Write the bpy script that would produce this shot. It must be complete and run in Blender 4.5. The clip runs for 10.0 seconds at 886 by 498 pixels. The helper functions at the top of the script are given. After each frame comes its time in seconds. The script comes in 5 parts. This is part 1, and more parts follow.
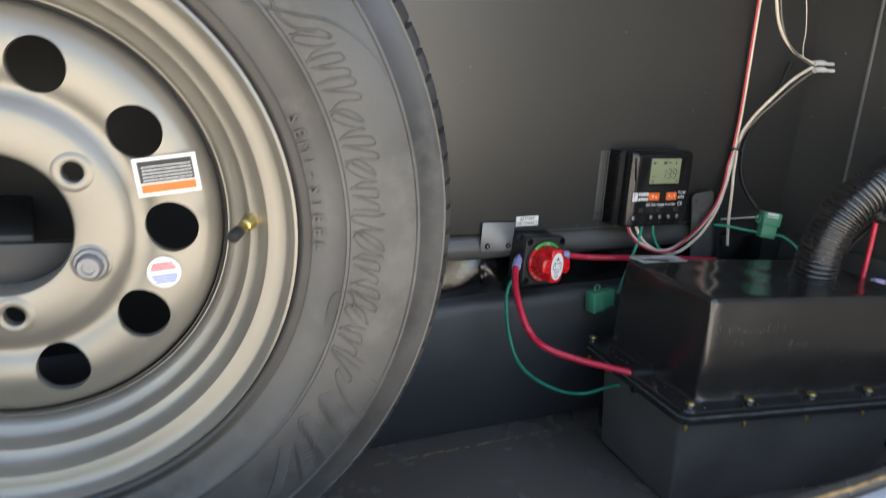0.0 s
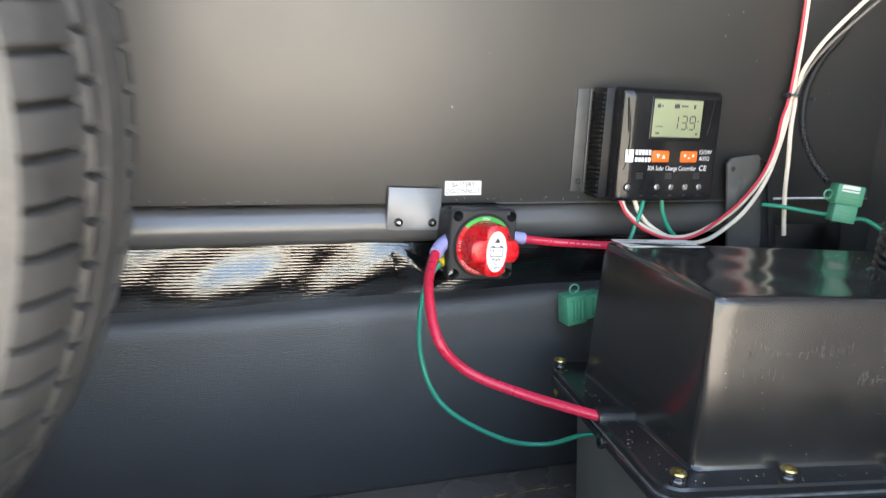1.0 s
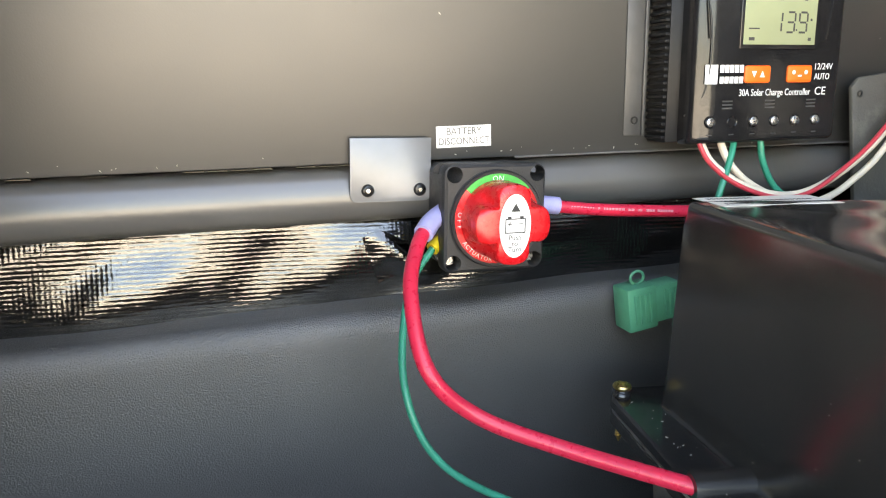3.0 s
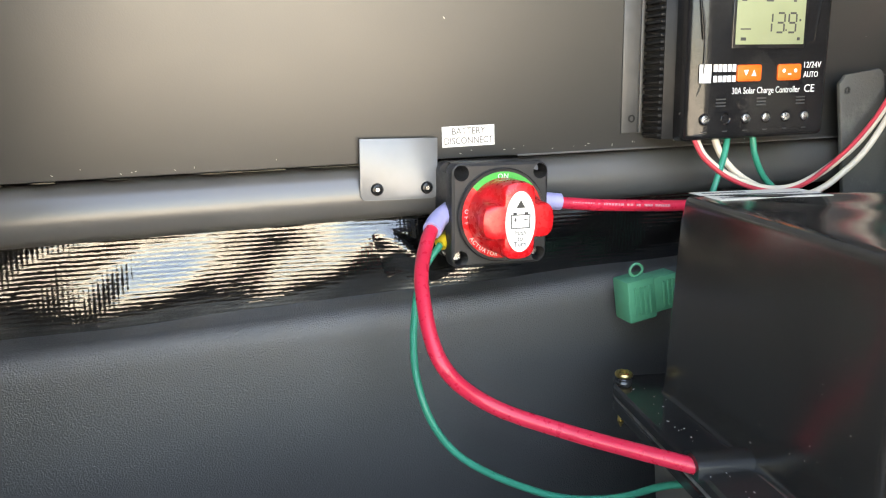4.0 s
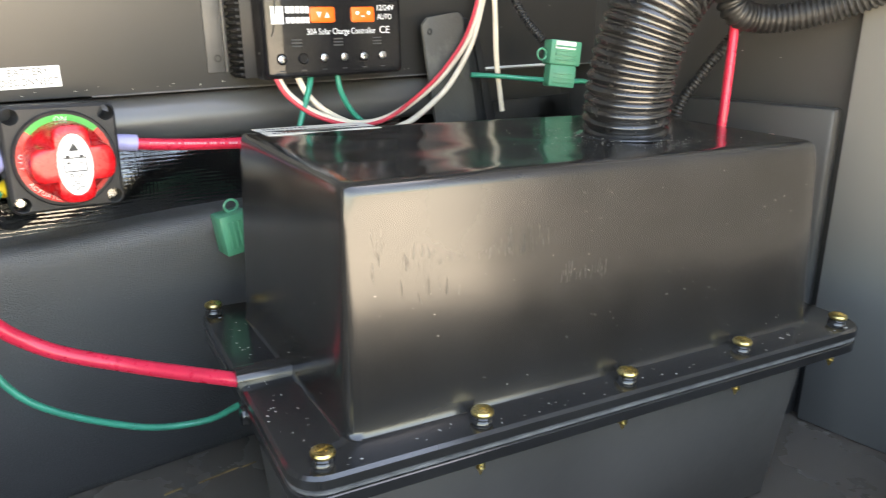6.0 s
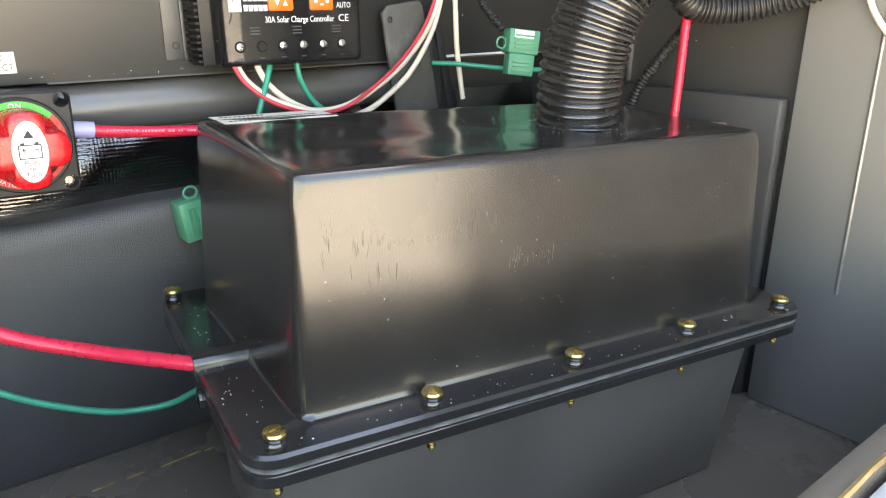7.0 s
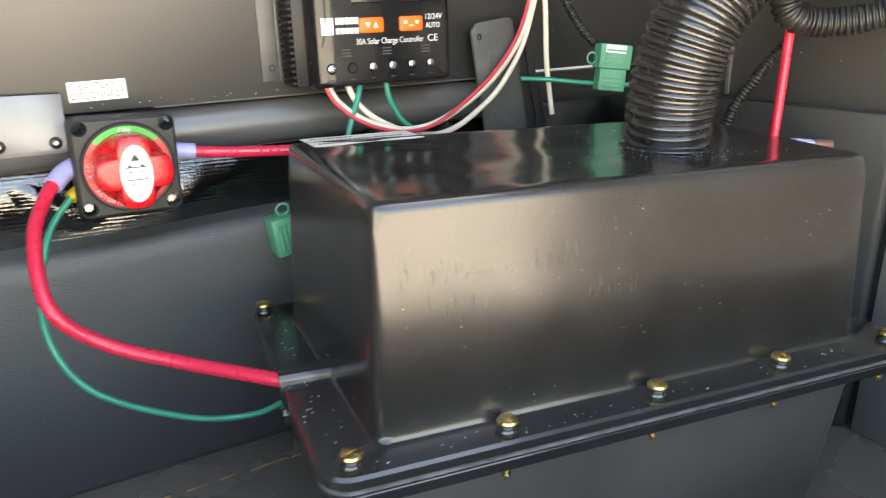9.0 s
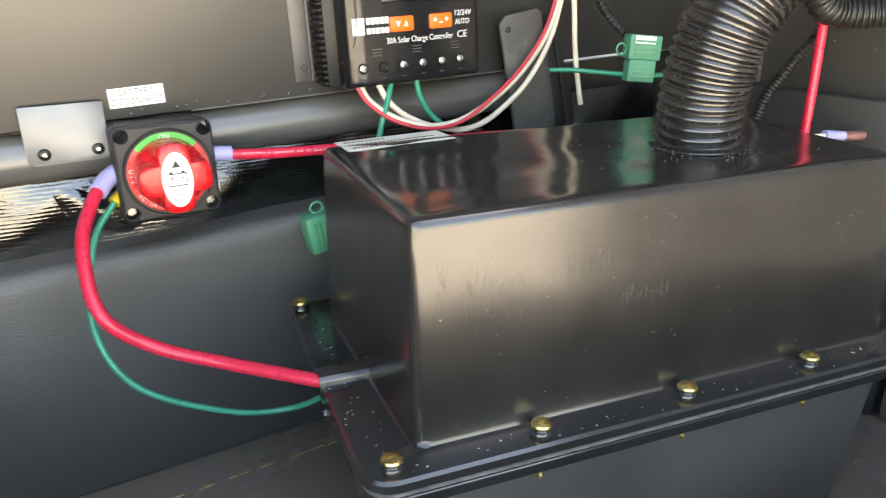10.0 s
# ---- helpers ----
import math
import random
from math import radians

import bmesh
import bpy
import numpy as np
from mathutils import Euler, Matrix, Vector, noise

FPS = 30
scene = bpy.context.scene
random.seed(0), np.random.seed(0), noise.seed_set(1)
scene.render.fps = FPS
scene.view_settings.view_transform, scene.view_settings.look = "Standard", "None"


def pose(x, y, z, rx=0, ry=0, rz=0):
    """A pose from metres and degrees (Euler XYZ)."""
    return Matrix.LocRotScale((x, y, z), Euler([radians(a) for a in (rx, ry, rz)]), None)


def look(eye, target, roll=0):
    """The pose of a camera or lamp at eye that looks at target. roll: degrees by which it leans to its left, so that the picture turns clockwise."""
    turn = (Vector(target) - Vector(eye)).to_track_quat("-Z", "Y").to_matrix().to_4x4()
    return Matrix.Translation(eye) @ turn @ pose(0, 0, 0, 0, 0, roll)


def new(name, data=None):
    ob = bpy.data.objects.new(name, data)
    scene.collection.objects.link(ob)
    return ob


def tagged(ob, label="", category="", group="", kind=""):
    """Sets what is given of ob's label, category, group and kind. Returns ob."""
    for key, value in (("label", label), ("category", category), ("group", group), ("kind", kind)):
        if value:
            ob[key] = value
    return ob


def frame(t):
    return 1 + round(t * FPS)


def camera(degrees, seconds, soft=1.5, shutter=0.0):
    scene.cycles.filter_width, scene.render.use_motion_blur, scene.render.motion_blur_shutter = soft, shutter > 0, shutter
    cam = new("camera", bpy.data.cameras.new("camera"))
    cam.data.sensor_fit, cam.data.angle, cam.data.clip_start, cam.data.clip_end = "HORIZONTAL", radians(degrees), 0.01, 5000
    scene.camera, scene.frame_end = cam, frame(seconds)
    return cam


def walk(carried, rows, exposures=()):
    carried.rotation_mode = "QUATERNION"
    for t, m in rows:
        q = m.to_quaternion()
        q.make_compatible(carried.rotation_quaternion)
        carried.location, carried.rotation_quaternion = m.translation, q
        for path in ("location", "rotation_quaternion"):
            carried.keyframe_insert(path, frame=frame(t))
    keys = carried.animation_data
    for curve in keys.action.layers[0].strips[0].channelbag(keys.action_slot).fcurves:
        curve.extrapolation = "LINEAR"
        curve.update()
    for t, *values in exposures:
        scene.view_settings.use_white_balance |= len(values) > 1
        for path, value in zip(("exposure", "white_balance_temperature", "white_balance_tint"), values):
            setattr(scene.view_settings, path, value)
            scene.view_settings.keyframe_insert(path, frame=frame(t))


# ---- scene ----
cam = camera(62.7, 10.0, 1.1, 0.4)
PATH = [
    (0, (-0.5970, -0.7770, 0.4710), (0.3880, 0.9030, 0.0170), 5.40),
    (0.3, (-0.5471, -0.7364, 0.4950), (0.4287, 0.9537, 0.0630), 6.60),
    (0.4, (-0.5110, -0.7290, 0.4940), (0.4260, 0.9840, 0.0590), 6.20),
    (0.5, (-0.4650, -0.7150, 0.4640), (0.4190, 1.0270, 0.0350), 5.70),
    (0.6, (-0.4330, -0.6930, 0.4300), (0.4190, 1.0670, 0.0110), 5.60),
    (0.7, (-0.3960, -0.6750, 0.4040), (0.4290, 1.0990, -0.0080), 5.60),
    (0.8, (-0.3550, -0.6630, 0.3990), (0.4330, 1.1270, -0.0220), 4.80),
    (0.9, (-0.3230, -0.6400, 0.3910), (0.4550, 1.1540, -0.0300), 4.70),
    (1, (-0.2863, -0.6159, 0.3740), (0.4655, 1.1943, -0.0260), 4.30),
    (1.2, (-0.2470, -0.5770, 0.3640), (0.4590, 1.2500, -0.0400), 3.20),
    (1.5, (-0.2102, -0.4982, 0.3290), (0.4516, 1.3455, -0.0750), 2.60),
    (1.7, (-0.1990, -0.4400, 0.3200), (0.4640, 1.3940, -0.1230), 1.90),
    (2, (-0.1745, -0.4168, 0.3050), (0.4561, 1.4386, -0.0960), 1.50),
    (2.5, (-0.1667, -0.4185, 0.3110), (0.4682, 1.4330, -0.1000), 1.00),
    (3, (-0.1756, -0.4319, 0.3200), (0.4582, 1.4198, -0.0910), 0.70),
    (4.3, (-0.2010, -0.4501, 0.3220), (0.4686, 1.3869, -0.1000), -0.40),
    (4.5, (-0.2081, -0.4547, 0.3200), (0.4878, 1.3664, -0.1240), -0.50),
    (4.9, (-0.1826, -0.4744, 0.3180), (0.6728, 1.2750, -0.1340), -0.50),
    (5, (-0.1683, -0.4887, 0.3250), (0.7303, 1.2331, -0.1510), -0.60),
    (5.2, (-0.1340, -0.5030, 0.3320), (0.8330, 1.1690, -0.1840), -0.70),
    (5.3, (-0.1240, -0.5080, 0.3310), (0.8770, 1.1420, -0.1940), -0.50),
    (5.5, (-0.1133, -0.5137, 0.3230), (0.9592, 1.0883, -0.2070), -0.10),
    (6, (-0.0977, -0.5272, 0.3250), (1.0846, 0.9809, -0.2460), 0.50),
    (6.2, (-0.0933, -0.5302, 0.3270), (1.1180, 0.9503, -0.2570), 0.80),
    (7.3, (-0.0944, -0.5453, 0.3300), (1.1330, 0.9103, -0.2810), 1.00),
    (7.5, (-0.0966, -0.5458, 0.3340), (1.1251, 0.9161, -0.2760), 1.10),
    (8, (-0.1383, -0.5595, 0.3400), (1.0418, 0.9379, -0.2640), 0.80),
    (8.2, (-0.1510, -0.5660, 0.3540), (0.9920, 0.9560, -0.2580), 0.80),
    (8.5, (-0.1688, -0.5775, 0.3510), (0.9379, 0.9784, -0.2440), 0.30),
    (8.7, (-0.1400, -0.5640, 0.3390), (0.9120, 1.0230, -0.2720), 0.10),
    (9, (-0.0862, -0.5450, 0.3420), (0.9344, 1.0630, -0.2660), -0.20),
    (9.5, (-0.0599, -0.5465, 0.3500), (0.8988, 1.0879, -0.2920), -0.80),
    (10, (-0.0930, -0.5435, 0.3660), (0.8598, 1.0727, -0.3260), -1.20),
]
EXPOSURES = [(0.0, 2.1, 7600, 13), (0.5, 2.5, 7500, 13), (1.0, 3.25, 7800, 13), (1.5, 3.4, 8600, 13), (2.2, 3.5, 8900, 13), (4.5, 3.55, 9000, 13), (5.6, 3.6, 9200, 13), (8.5, 3.7, 9100, 13), (9.1, 3.52, 9200, 13), (10.0, 3.55, 9300, 13)]
walk(cam, [(t, look(eye, target, roll)) for t, eye, target, roll in PATH], EXPOSURES)

# ---- light: open daylight through the hatch opening ----
world = bpy.data.worlds.new("daylight")
world.use_nodes = True
scene.world = world
wn, wl = world.node_tree.nodes, world.node_tree.links
sky = wn.new("ShaderNodeTexSky")
sky.sky_type, sky.sun_disc = "NISHITA", False
sky.sun_elevation, sky.sun_rotation = radians(58), radians(90)
wl.new(sky.outputs[0], wn["Background"].inputs[0])
wn["Background"].inputs[1].default_value = 0.15

sun_data = bpy.data.lights.new("sun", "SUN")
sun_data.energy, sun_data.angle, sun_data.color = 5.0, radians(0.5), (1.0, 0.94, 0.84)
sun = new("sun", sun_data)
sun.matrix_world = look((5.3, 0.25, 8.5), (0, 0, 0))

# ---- materials ----
def surface(name, base, rough, metal=0.0, var=0.2, scale=12.0, bump=0.08, grain=400.0, rough_var=0.12,
            spots=None, spot_amount=0.62, spot_scale=9.0, coat=0.0, depth=0.001, gloss=0.5):
    """Painted or moulded surface: colour drift, uneven gloss, fine grain relief, optional blotches of a second colour."""
    m = bpy.data.materials.new(name)
    m.use_nodes = True
    n, l = m.node_tree.nodes, m.node_tree.links
    b = n["Principled BSDF"]
    co = n.new("ShaderNodeTexCoord")
    big = n.new("ShaderNodeTexNoise")
    big.inputs["Scale"].default_value, big.inputs["Detail"].default_value = scale, 6.0
    l.new(co.outputs["Object"], big.inputs["Vector"])
    ramp = n.new("ShaderNodeValToRGB")
    lo = [max(0.0, c * (1 - var)) for c in base]
    hi = [min(1.0, c * (1 + var)) for c in base]
    ramp.color_ramp.elements[0].position, ramp.color_ramp.elements[1].position = 0.3, 0.7
    ramp.color_ramp.elements[0].color, ramp.color_ramp.elements[1].color = (*lo, 1), (*hi, 1)
    l.new(big.outputs["Fac"], ramp.inputs["Fac"])
    colour = ramp.outputs["Color"]
    if spots:
        sp = n.new("ShaderNodeTexNoise")
        sp.inputs["Scale"].default_value, sp.inputs["Detail"].default_value = spot_scale, 9.0
        sp.inputs["Roughness"].default_value = 0.7
        l.new(co.outputs["Object"], sp.inputs["Vector"])
        sr = n.new("ShaderNodeMapRange")
        sr.inputs["From Min"].default_value, sr.inputs["From Max"].default_value = spot_amount, spot_amount + 0.12
        l.new(sp.outputs["Fac"], sr.inputs["Value"])
        mx = n.new("ShaderNodeMix")
        mx.data_type = "RGBA"
        l.new(sr.outputs["Result"], mx.inputs["Factor"])
        l.new(colour, mx.inputs["A"])
        mx.inputs["B"].default_value = (*spots, 1)
        colour = mx.outputs["Result"]
    l.new(colour, b.inputs["Base Color"])
    mid = n.new("ShaderNodeTexNoise")
    mid.inputs["Scale"].default_value, mid.inputs["Detail"].default_value = scale * 4, 5.0
    l.new(co.outputs["Object"], mid.inputs["Vector"])
    rr = n.new("ShaderNodeMapRange")
    rr.inputs["To Min"].default_value, rr.inputs["To Max"].default_value = max(0.03, rough - rough_var), min(1, rough + rough_var)
    l.new(mid.outputs["Fac"], rr.inputs["Value"])
    l.new(rr.outputs["Result"], b.inputs["Roughness"])
    b.inputs["Metallic"].default_value, b.inputs["Coat Weight"].default_value = metal, coat
    b.inputs["Specular IOR Level"].default_value = gloss
    fine = n.new("ShaderNodeTexNoise")
    fine.inputs["Scale"].default_value, fine.inputs["Detail"].default_value = grain, 3.0
    l.new(co.outputs["Object"], fine.inputs["Vector"])
    bp = n.new("ShaderNodeBump")
    bp.inputs["Strength"].default_value, bp.inputs["Distance"].default_value = bump, depth
    l.new(fine.outputs["Fac"], bp.inputs["Height"])
    l.new(bp.outputs["Normal"], b.inputs["Normal"])
    return m


def woven(name, base, rough, cell):
    """Shiny woven sheet: crossed tape relief at the cell size."""
    m = surface(name, base, rough, var=0.3, scale=30, bump=0.1, gloss=1.0, coat=0.75, rough_var=0.05)
    shell = m.node_tree.nodes["Principled BSDF"]
    shell.inputs["Coat Roughness"].default_value, shell.inputs["Coat IOR"].default_value, shell.inputs["IOR"].default_value = 0.10, 2.0, 1.7
    n, l = m.node_tree.nodes, m.node_tree.links
    b, co = n["Principled BSDF"], n["Texture Coordinate"]
    xyz = n.new("ShaderNodeSeparateXYZ")
    l.new(co.outputs["Object"], xyz.inputs[0])
    waves = []
    for axis in ("X", "Z"):
        k = n.new("ShaderNodeMath")
        k.operation = "MULTIPLY"
        k.inputs[1].default_value = 2 * math.pi / cell
        l.new(xyz.outputs[axis], k.inputs[0])
        s = n.new("ShaderNodeMath")
        s.operation = "SINE"
        l.new(k.outputs[0], s.inputs[0])
        waves.append(s)
    mul = n.new("ShaderNodeMath")
    mul.operation = "MULTIPLY_ADD"
    mul.inputs[1].default_value = 0.55
    l.new(waves[0].outputs[0], mul.inputs[0])
    l.new(waves[1].outputs[0], mul.inputs[2])
    slub = n.new("ShaderNodeTexNoise")
    slub.inputs["Scale"].default_value = 1.0
    sm = n.new("ShaderNodeMapping")
    sm.inputs["Scale"].default_value = (240, 100, 400)
    l.new(co.outputs["Object"], sm.inputs["Vector"])
    l.new(sm.outputs["Vector"], slub.inputs["Vector"])
    add = n.new("ShaderNodeMath")
    add.operation = "MULTIPLY_ADD"
    l.new(slub.outputs["Fac"], add.inputs[0])
    add.inputs[1].default_value = 6.0
    l.new(mul.outputs[0], add.inputs[2])
    bp = n.new("ShaderNodeBump")
    bp.inputs["Strength"].default_value, bp.inputs["Distance"].default_value = 0.7, 0.000050
    l.new(add.outputs[0], bp.inputs["Height"])
    l.new(bp.outputs["Normal"], b.inputs["Coat Normal"])
    l.new(bp.outputs["Normal"], b.inputs["Normal"])
    return m


M_WALL = surface("charcoal_laminate", (0.034, 0.033, 0.031), 0.42, var=0.16, scale=5, bump=0.045, grain=900, rough_var=0.05, gloss=1.0,
                 spots=(0.043, 0.042, 0.039), spot_amount=0.62)
M_LOWER = surface("black_powder_coat", (0.060, 0.060, 0.059), 0.40, var=0.20, scale=8, bump=0.75, grain=1050, rough_var=0.07, gloss=1.0,
                  spots=(0.15, 0.15, 0.15), spot_amount=0.60, spot_scale=900)
M_RAIL = surface("dark_grey_extrusion", (0.100, 0.096, 0.090), 0.33, var=0.18, scale=6, bump=0.06, grain=250, rough_var=0.09, gloss=1.0)
M_EDGE = surface("raw_board_edge", (0.11, 0.09, 0.06), 0.8, var=0.5, scale=60, bump=0.5, grain=500)
M_TRIM = surface("grey_trim_and_glint", (0.22, 0.215, 0.21), 0.35, metal=0.5, var=0.2, scale=30)
M_TARP = woven("woven_black_tarpaulin", (0.012, 0.012, 0.012), 0.12, 0.0027)
M_FLOOR = surface("glossy_dark_floor", (0.145, 0.128, 0.106), 0.26, var=0.16, scale=3, bump=0.05, grain=350, rough_var=0.10)
M_WORN = surface("worn_tan_scuff", (0.34, 0.23, 0.10), 0.6, var=0.6, scale=70, bump=0.2)
M_SIDE = surface("side_wall_grey", (0.048, 0.047, 0.045), 0.42, var=0.15, scale=5, bump=0.08, grain=600, rough_var=0.06)
M_JAMB = surface("jamb_grey", (0.18, 0.18, 0.172), 0.40, var=0.10, scale=5, bump=0.06, grain=500, rough_var=0.06)
M_SKIN = surface("pale_outer_skin", (0.62, 0.66, 0.70), 0.35, var=0.06, scale=3, bump=0.03)
M_GROUND = surface("pale_concrete", (0.52, 0.50, 0.455), 0.85, var=0.2, scale=2, bump=0.4, grain=60, depth=0.004)
M_ABS = surface("black_moulded_plastic", (0.021, 0.0205, 0.020), 0.15, var=0.25, scale=14, bump=0.03, grain=40, rough_var=0.08, gloss=0.75)
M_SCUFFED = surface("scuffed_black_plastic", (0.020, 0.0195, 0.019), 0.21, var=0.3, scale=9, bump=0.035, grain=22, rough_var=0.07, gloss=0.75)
M_JACKETPRINT = surface("faded_jacket_print", (0.72, 0.30, 0.34), 0.5, var=0.1, scale=90)
M_GREYINK = surface("grey_ink", (0.09, 0.085, 0.08), 0.6, var=0.2, scale=80)
# black plastic raised to grey-brown: veiling glare over the tub put into its colour
M_TUB = surface("glare_lifted_plastic", (0.13, 0.118, 0.102), 0.34, var=0.25, scale=9, bump=0.10, grain=200, rough_var=0.10,
                spots=(0.16, 0.146, 0.126), spot_amount=0.50, spot_scale=4)
M_FOAM = surface("grey_foam_gasket", (0.16, 0.155, 0.15), 0.9, var=0.4, scale=80, bump=0.8, grain=700)
M_BRASS = surface("yellow_zinc_steel", (0.66, 0.50, 0.20), 0.30, metal=1.0, var=0.25, scale=200, bump=0.05)
M_STEEL = surface("bright_steel", (0.62, 0.61, 0.60), 0.28, metal=1.0, var=0.15, scale=150, bump=0.05)
M_BLACKSTEEL = surface("black_oxide_screw", (0.03, 0.03, 0.03), 0.3, metal=0.6, var=0.2, scale=90)
M_PLATE = surface("grey_painted_plate", (0.21, 0.216, 0.226), 0.38, metal=0.35, var=0.12, scale=30, bump=0.04, rough_var=0.08)
M_CASE = surface("black_switch_plastic", (0.022, 0.022, 0.023), 0.48, var=0.15, scale=60, bump=0.25, grain=1500)
M_CTRL = surface("glossy_black_case", (0.010, 0.010, 0.011), 0.19, var=0.2, scale=40, bump=0.06, grain=500)
M_FINS = surface("anodised_black", (0.016, 0.016, 0.017), 0.35, metal=0.5, var=0.2, scale=60)
M_FLANGE = surface("satin_grey_flange", (0.085, 0.083, 0.080), 0.38, metal=0.3, var=0.15, scale=60)
M_RED = surface("red_switch_plastic", (0.66, 0.012, 0.018), 0.28, var=0.08, scale=60, bump=0.04, coat=0.2)
M_GREEN = surface("green_dial", (0.03, 0.42, 0.07), 0.4, var=0.08, scale=60)
M_WHITE = surface("white_label", (0.78, 0.78, 0.75), 0.5, var=0.06, scale=80, bump=0.05)
M_PAPER = surface("cream_paper_label", (0.70, 0.655, 0.58), 0.85, var=0.06, scale=60, bump=0.05, gloss=0.2)
M_BLUE = surface("blue_print", (0.035, 0.13, 0.42), 0.5, var=0.08)
M_INK = surface("dark_ink", (0.03, 0.03, 0.03), 0.6, var=0.1)
M_SCUFF = surface("pale_scuff", (0.17, 0.166, 0.156), 0.45, var=0.5, scale=60)
M_PRINT = surface("white_print", (0.72, 0.72, 0.72), 0.5, var=0.08)
M_DIM = surface("grey_print", (0.045, 0.045, 0.045), 0.5, var=0.08)
M_ORANGE = surface("orange_key", (0.85, 0.15, 0.02), 0.4, var=0.06, scale=80)
M_LCD = surface("lcd_glass", (0.25, 0.28, 0.17), 0.18, var=0.06, scale=30, bump=0.01)
M_CRED = surface("red_cable_jacket", (0.64, 0.023, 0.060), 0.30, var=0.10, scale=70, bump=0.06, grain=300)
M_CGREEN = surface("green_wire_jacket", (0.010, 0.27, 0.17), 0.32, var=0.10, scale=70, bump=0.05)
M_CWHITE = surface("white_wire_jacket", (0.74, 0.64, 0.51), 0.40, var=0.10, scale=40, bump=0.05)
M_CPINK = surface("red_striped_jacket", (0.62, 0.05, 0.07), 0.40, var=0.10, scale=70)
M_CDARK = surface("brown_grey_jacket", (0.16, 0.14, 0.12), 0.4, var=0.15, scale=70)
M_LILAC = surface("lilac_shrink_tube", (0.36, 0.36, 0.62), 0.35, var=0.12, scale=90)
M_YELLOW = surface("yellow_terminal", (0.72, 0.52, 0.03), 0.35, var=0.10, scale=90)
M_FUSE = surface("green_fuse_plastic", (0.060, 0.30, 0.180), 0.38, var=0.10, scale=60, bump=0.05)
M_HOSE = surface("black_hose_plastic", (0.016, 0.0155, 0.015), 0.25, var=0.2, scale=40, bump=0.05, rough_var=0.08, gloss=0.9)
M_LOOM = surface("black_loom_plastic", (0.022, 0.022, 0.022), 0.4, var=0.2, scale=40)
M_RUBBER = surface("grey_black_rubber", (0.075, 0.072, 0.064), 0.60, var=0.25, scale=25, bump=0.3, grain=500,
                   spots=(0.12, 0.115, 0.10), spot_amount=0.56, spot_scale=30)
M_TYRE = surface("tyre_rubber", (0.052, 0.0525, 0.052), 0.48, var=0.35, scale=14, bump=0.30, grain=130, rough_var=0.20,
                 spots=(0.075, 0.074, 0.071), spot_amount=0.52, spot_scale=11, gloss=0.6)
M_RIM = surface("silver_wheel_paint", (0.265, 0.250, 0.218), 0.37, metal=0.55, var=0.10, scale=10, bump=0.10, grain=900, rough_var=0.06)
# near black: shade inside the silver wheel is put into this colour
M_BARREL = surface("shade_dark_steel", (0.035, 0.034, 0.033), 0.6, var=0.2, scale=12)
M_COPPER = surface("copper_end", (0.58, 0.30, 0.26), 0.4, metal=0.8, var=0.3, scale=120)
M_CLEAR = surface("frosted_crimp", (0.55, 0.55, 0.53), 0.25, var=0.1, scale=90)
M_DUST = surface("pale_sawdust", (0.70, 0.68, 0.62), 0.8, var=0.2, scale=300)


# ---- mesh helpers ----
def empty(name, m=None):
    ob = new(name)
    ob.empty_display_size = 0.02
    if m is not None:
        ob.matrix_world = m
    return ob


def part(name, bm, material, parent=None, label="", smooth=True):
    """Links a bmesh as one mesh object, under a thing or a part."""
    bmesh.ops.recalc_face_normals(bm, faces=bm.faces)
    me = bpy.data.meshes.new(name)
    bm.to_mesh(me)
    bm.free()
    me.materials.append(material)
    if smooth:
        me.polygons.foreach_set("use_smooth", [True] * len(me.polygons))
        me.set_sharp_from_angle(angle=radians(40))
    ob = new(name, me)
    if parent is not None:
        ob.parent = parent
    if label:
        ob["label"] = label
    return ob


def box(bm, x0, x1, y0, y1, z0, z1, bevel=0.0, seg=2):
    vs = [bm.verts.new(p) for p in ((x0, y0, z0), (x1, y0, z0), (x1, y1, z0), (x0, y1, z0),
                                    (x0, y0, z1), (x1, y0, z1), (x1, y1, z1), (x0, y1, z1))]
    fs = [bm.faces.new([vs[i] for i in f]) for f in ((0, 3, 2, 1), (4, 5, 6, 7), (0, 1, 5, 4), (1, 2, 6, 5), (2, 3, 7, 6), (3, 0, 4, 7))]
    if bevel > 0:
        es = list({e for f in fs for e in f.edges})
        bmesh.ops.bevel(bm, geom=es, offset=bevel, segments=seg, affect="EDGES", profile=0.5)
    return bm


def bbox(*a, **k):
    return box(bmesh.new(), *a, **k)


def prism(bm, poly, lo, hi, axis="y", bevel=0.0):
    """A flat outline given thickness. axis y: outline in x, z; axis z: outline in x, y; axis x: outline in y, z."""
    def place(p, d):
        return {"y": (p[0], d, p[1]), "z": (p[0], p[1], d), "x": (d, p[0], p[1])}[axis]
    a = [bm.verts.new(place(p, lo)) for p in poly]
    b = [bm.verts.new(place(p, hi)) for p in poly]
    fs = [bm.faces.new(a), bm.faces.new(b[::-1])]
    for i in range(len(poly)):
        j = (i + 1) % len(poly)
        fs.append(bm.faces.new((a[i], b[i], b[j], a[j])))
    if bevel > 0:
        bmesh.ops.bevel(bm, geom=list({e for f in fs for e in f.edges}), offset=bevel, segments=2, affect="EDGES", profile=0.5)
    return bm


def loft(bm, rings, cap0=True, cap1=True):
    rows = [[bm.verts.new(p) for p in r] for r in rings]
    n = len(rows[0])
    for a, b in zip(rows, rows[1:]):
        for i in range(n):
            j = (i + 1) % n
            bm.faces.new((a[i], a[j], b[j], b[i]))
    if cap0:
        bm.faces.new(rows[0][::-1])
    if cap1:
        bm.faces.new(rows[-1])
    return bm


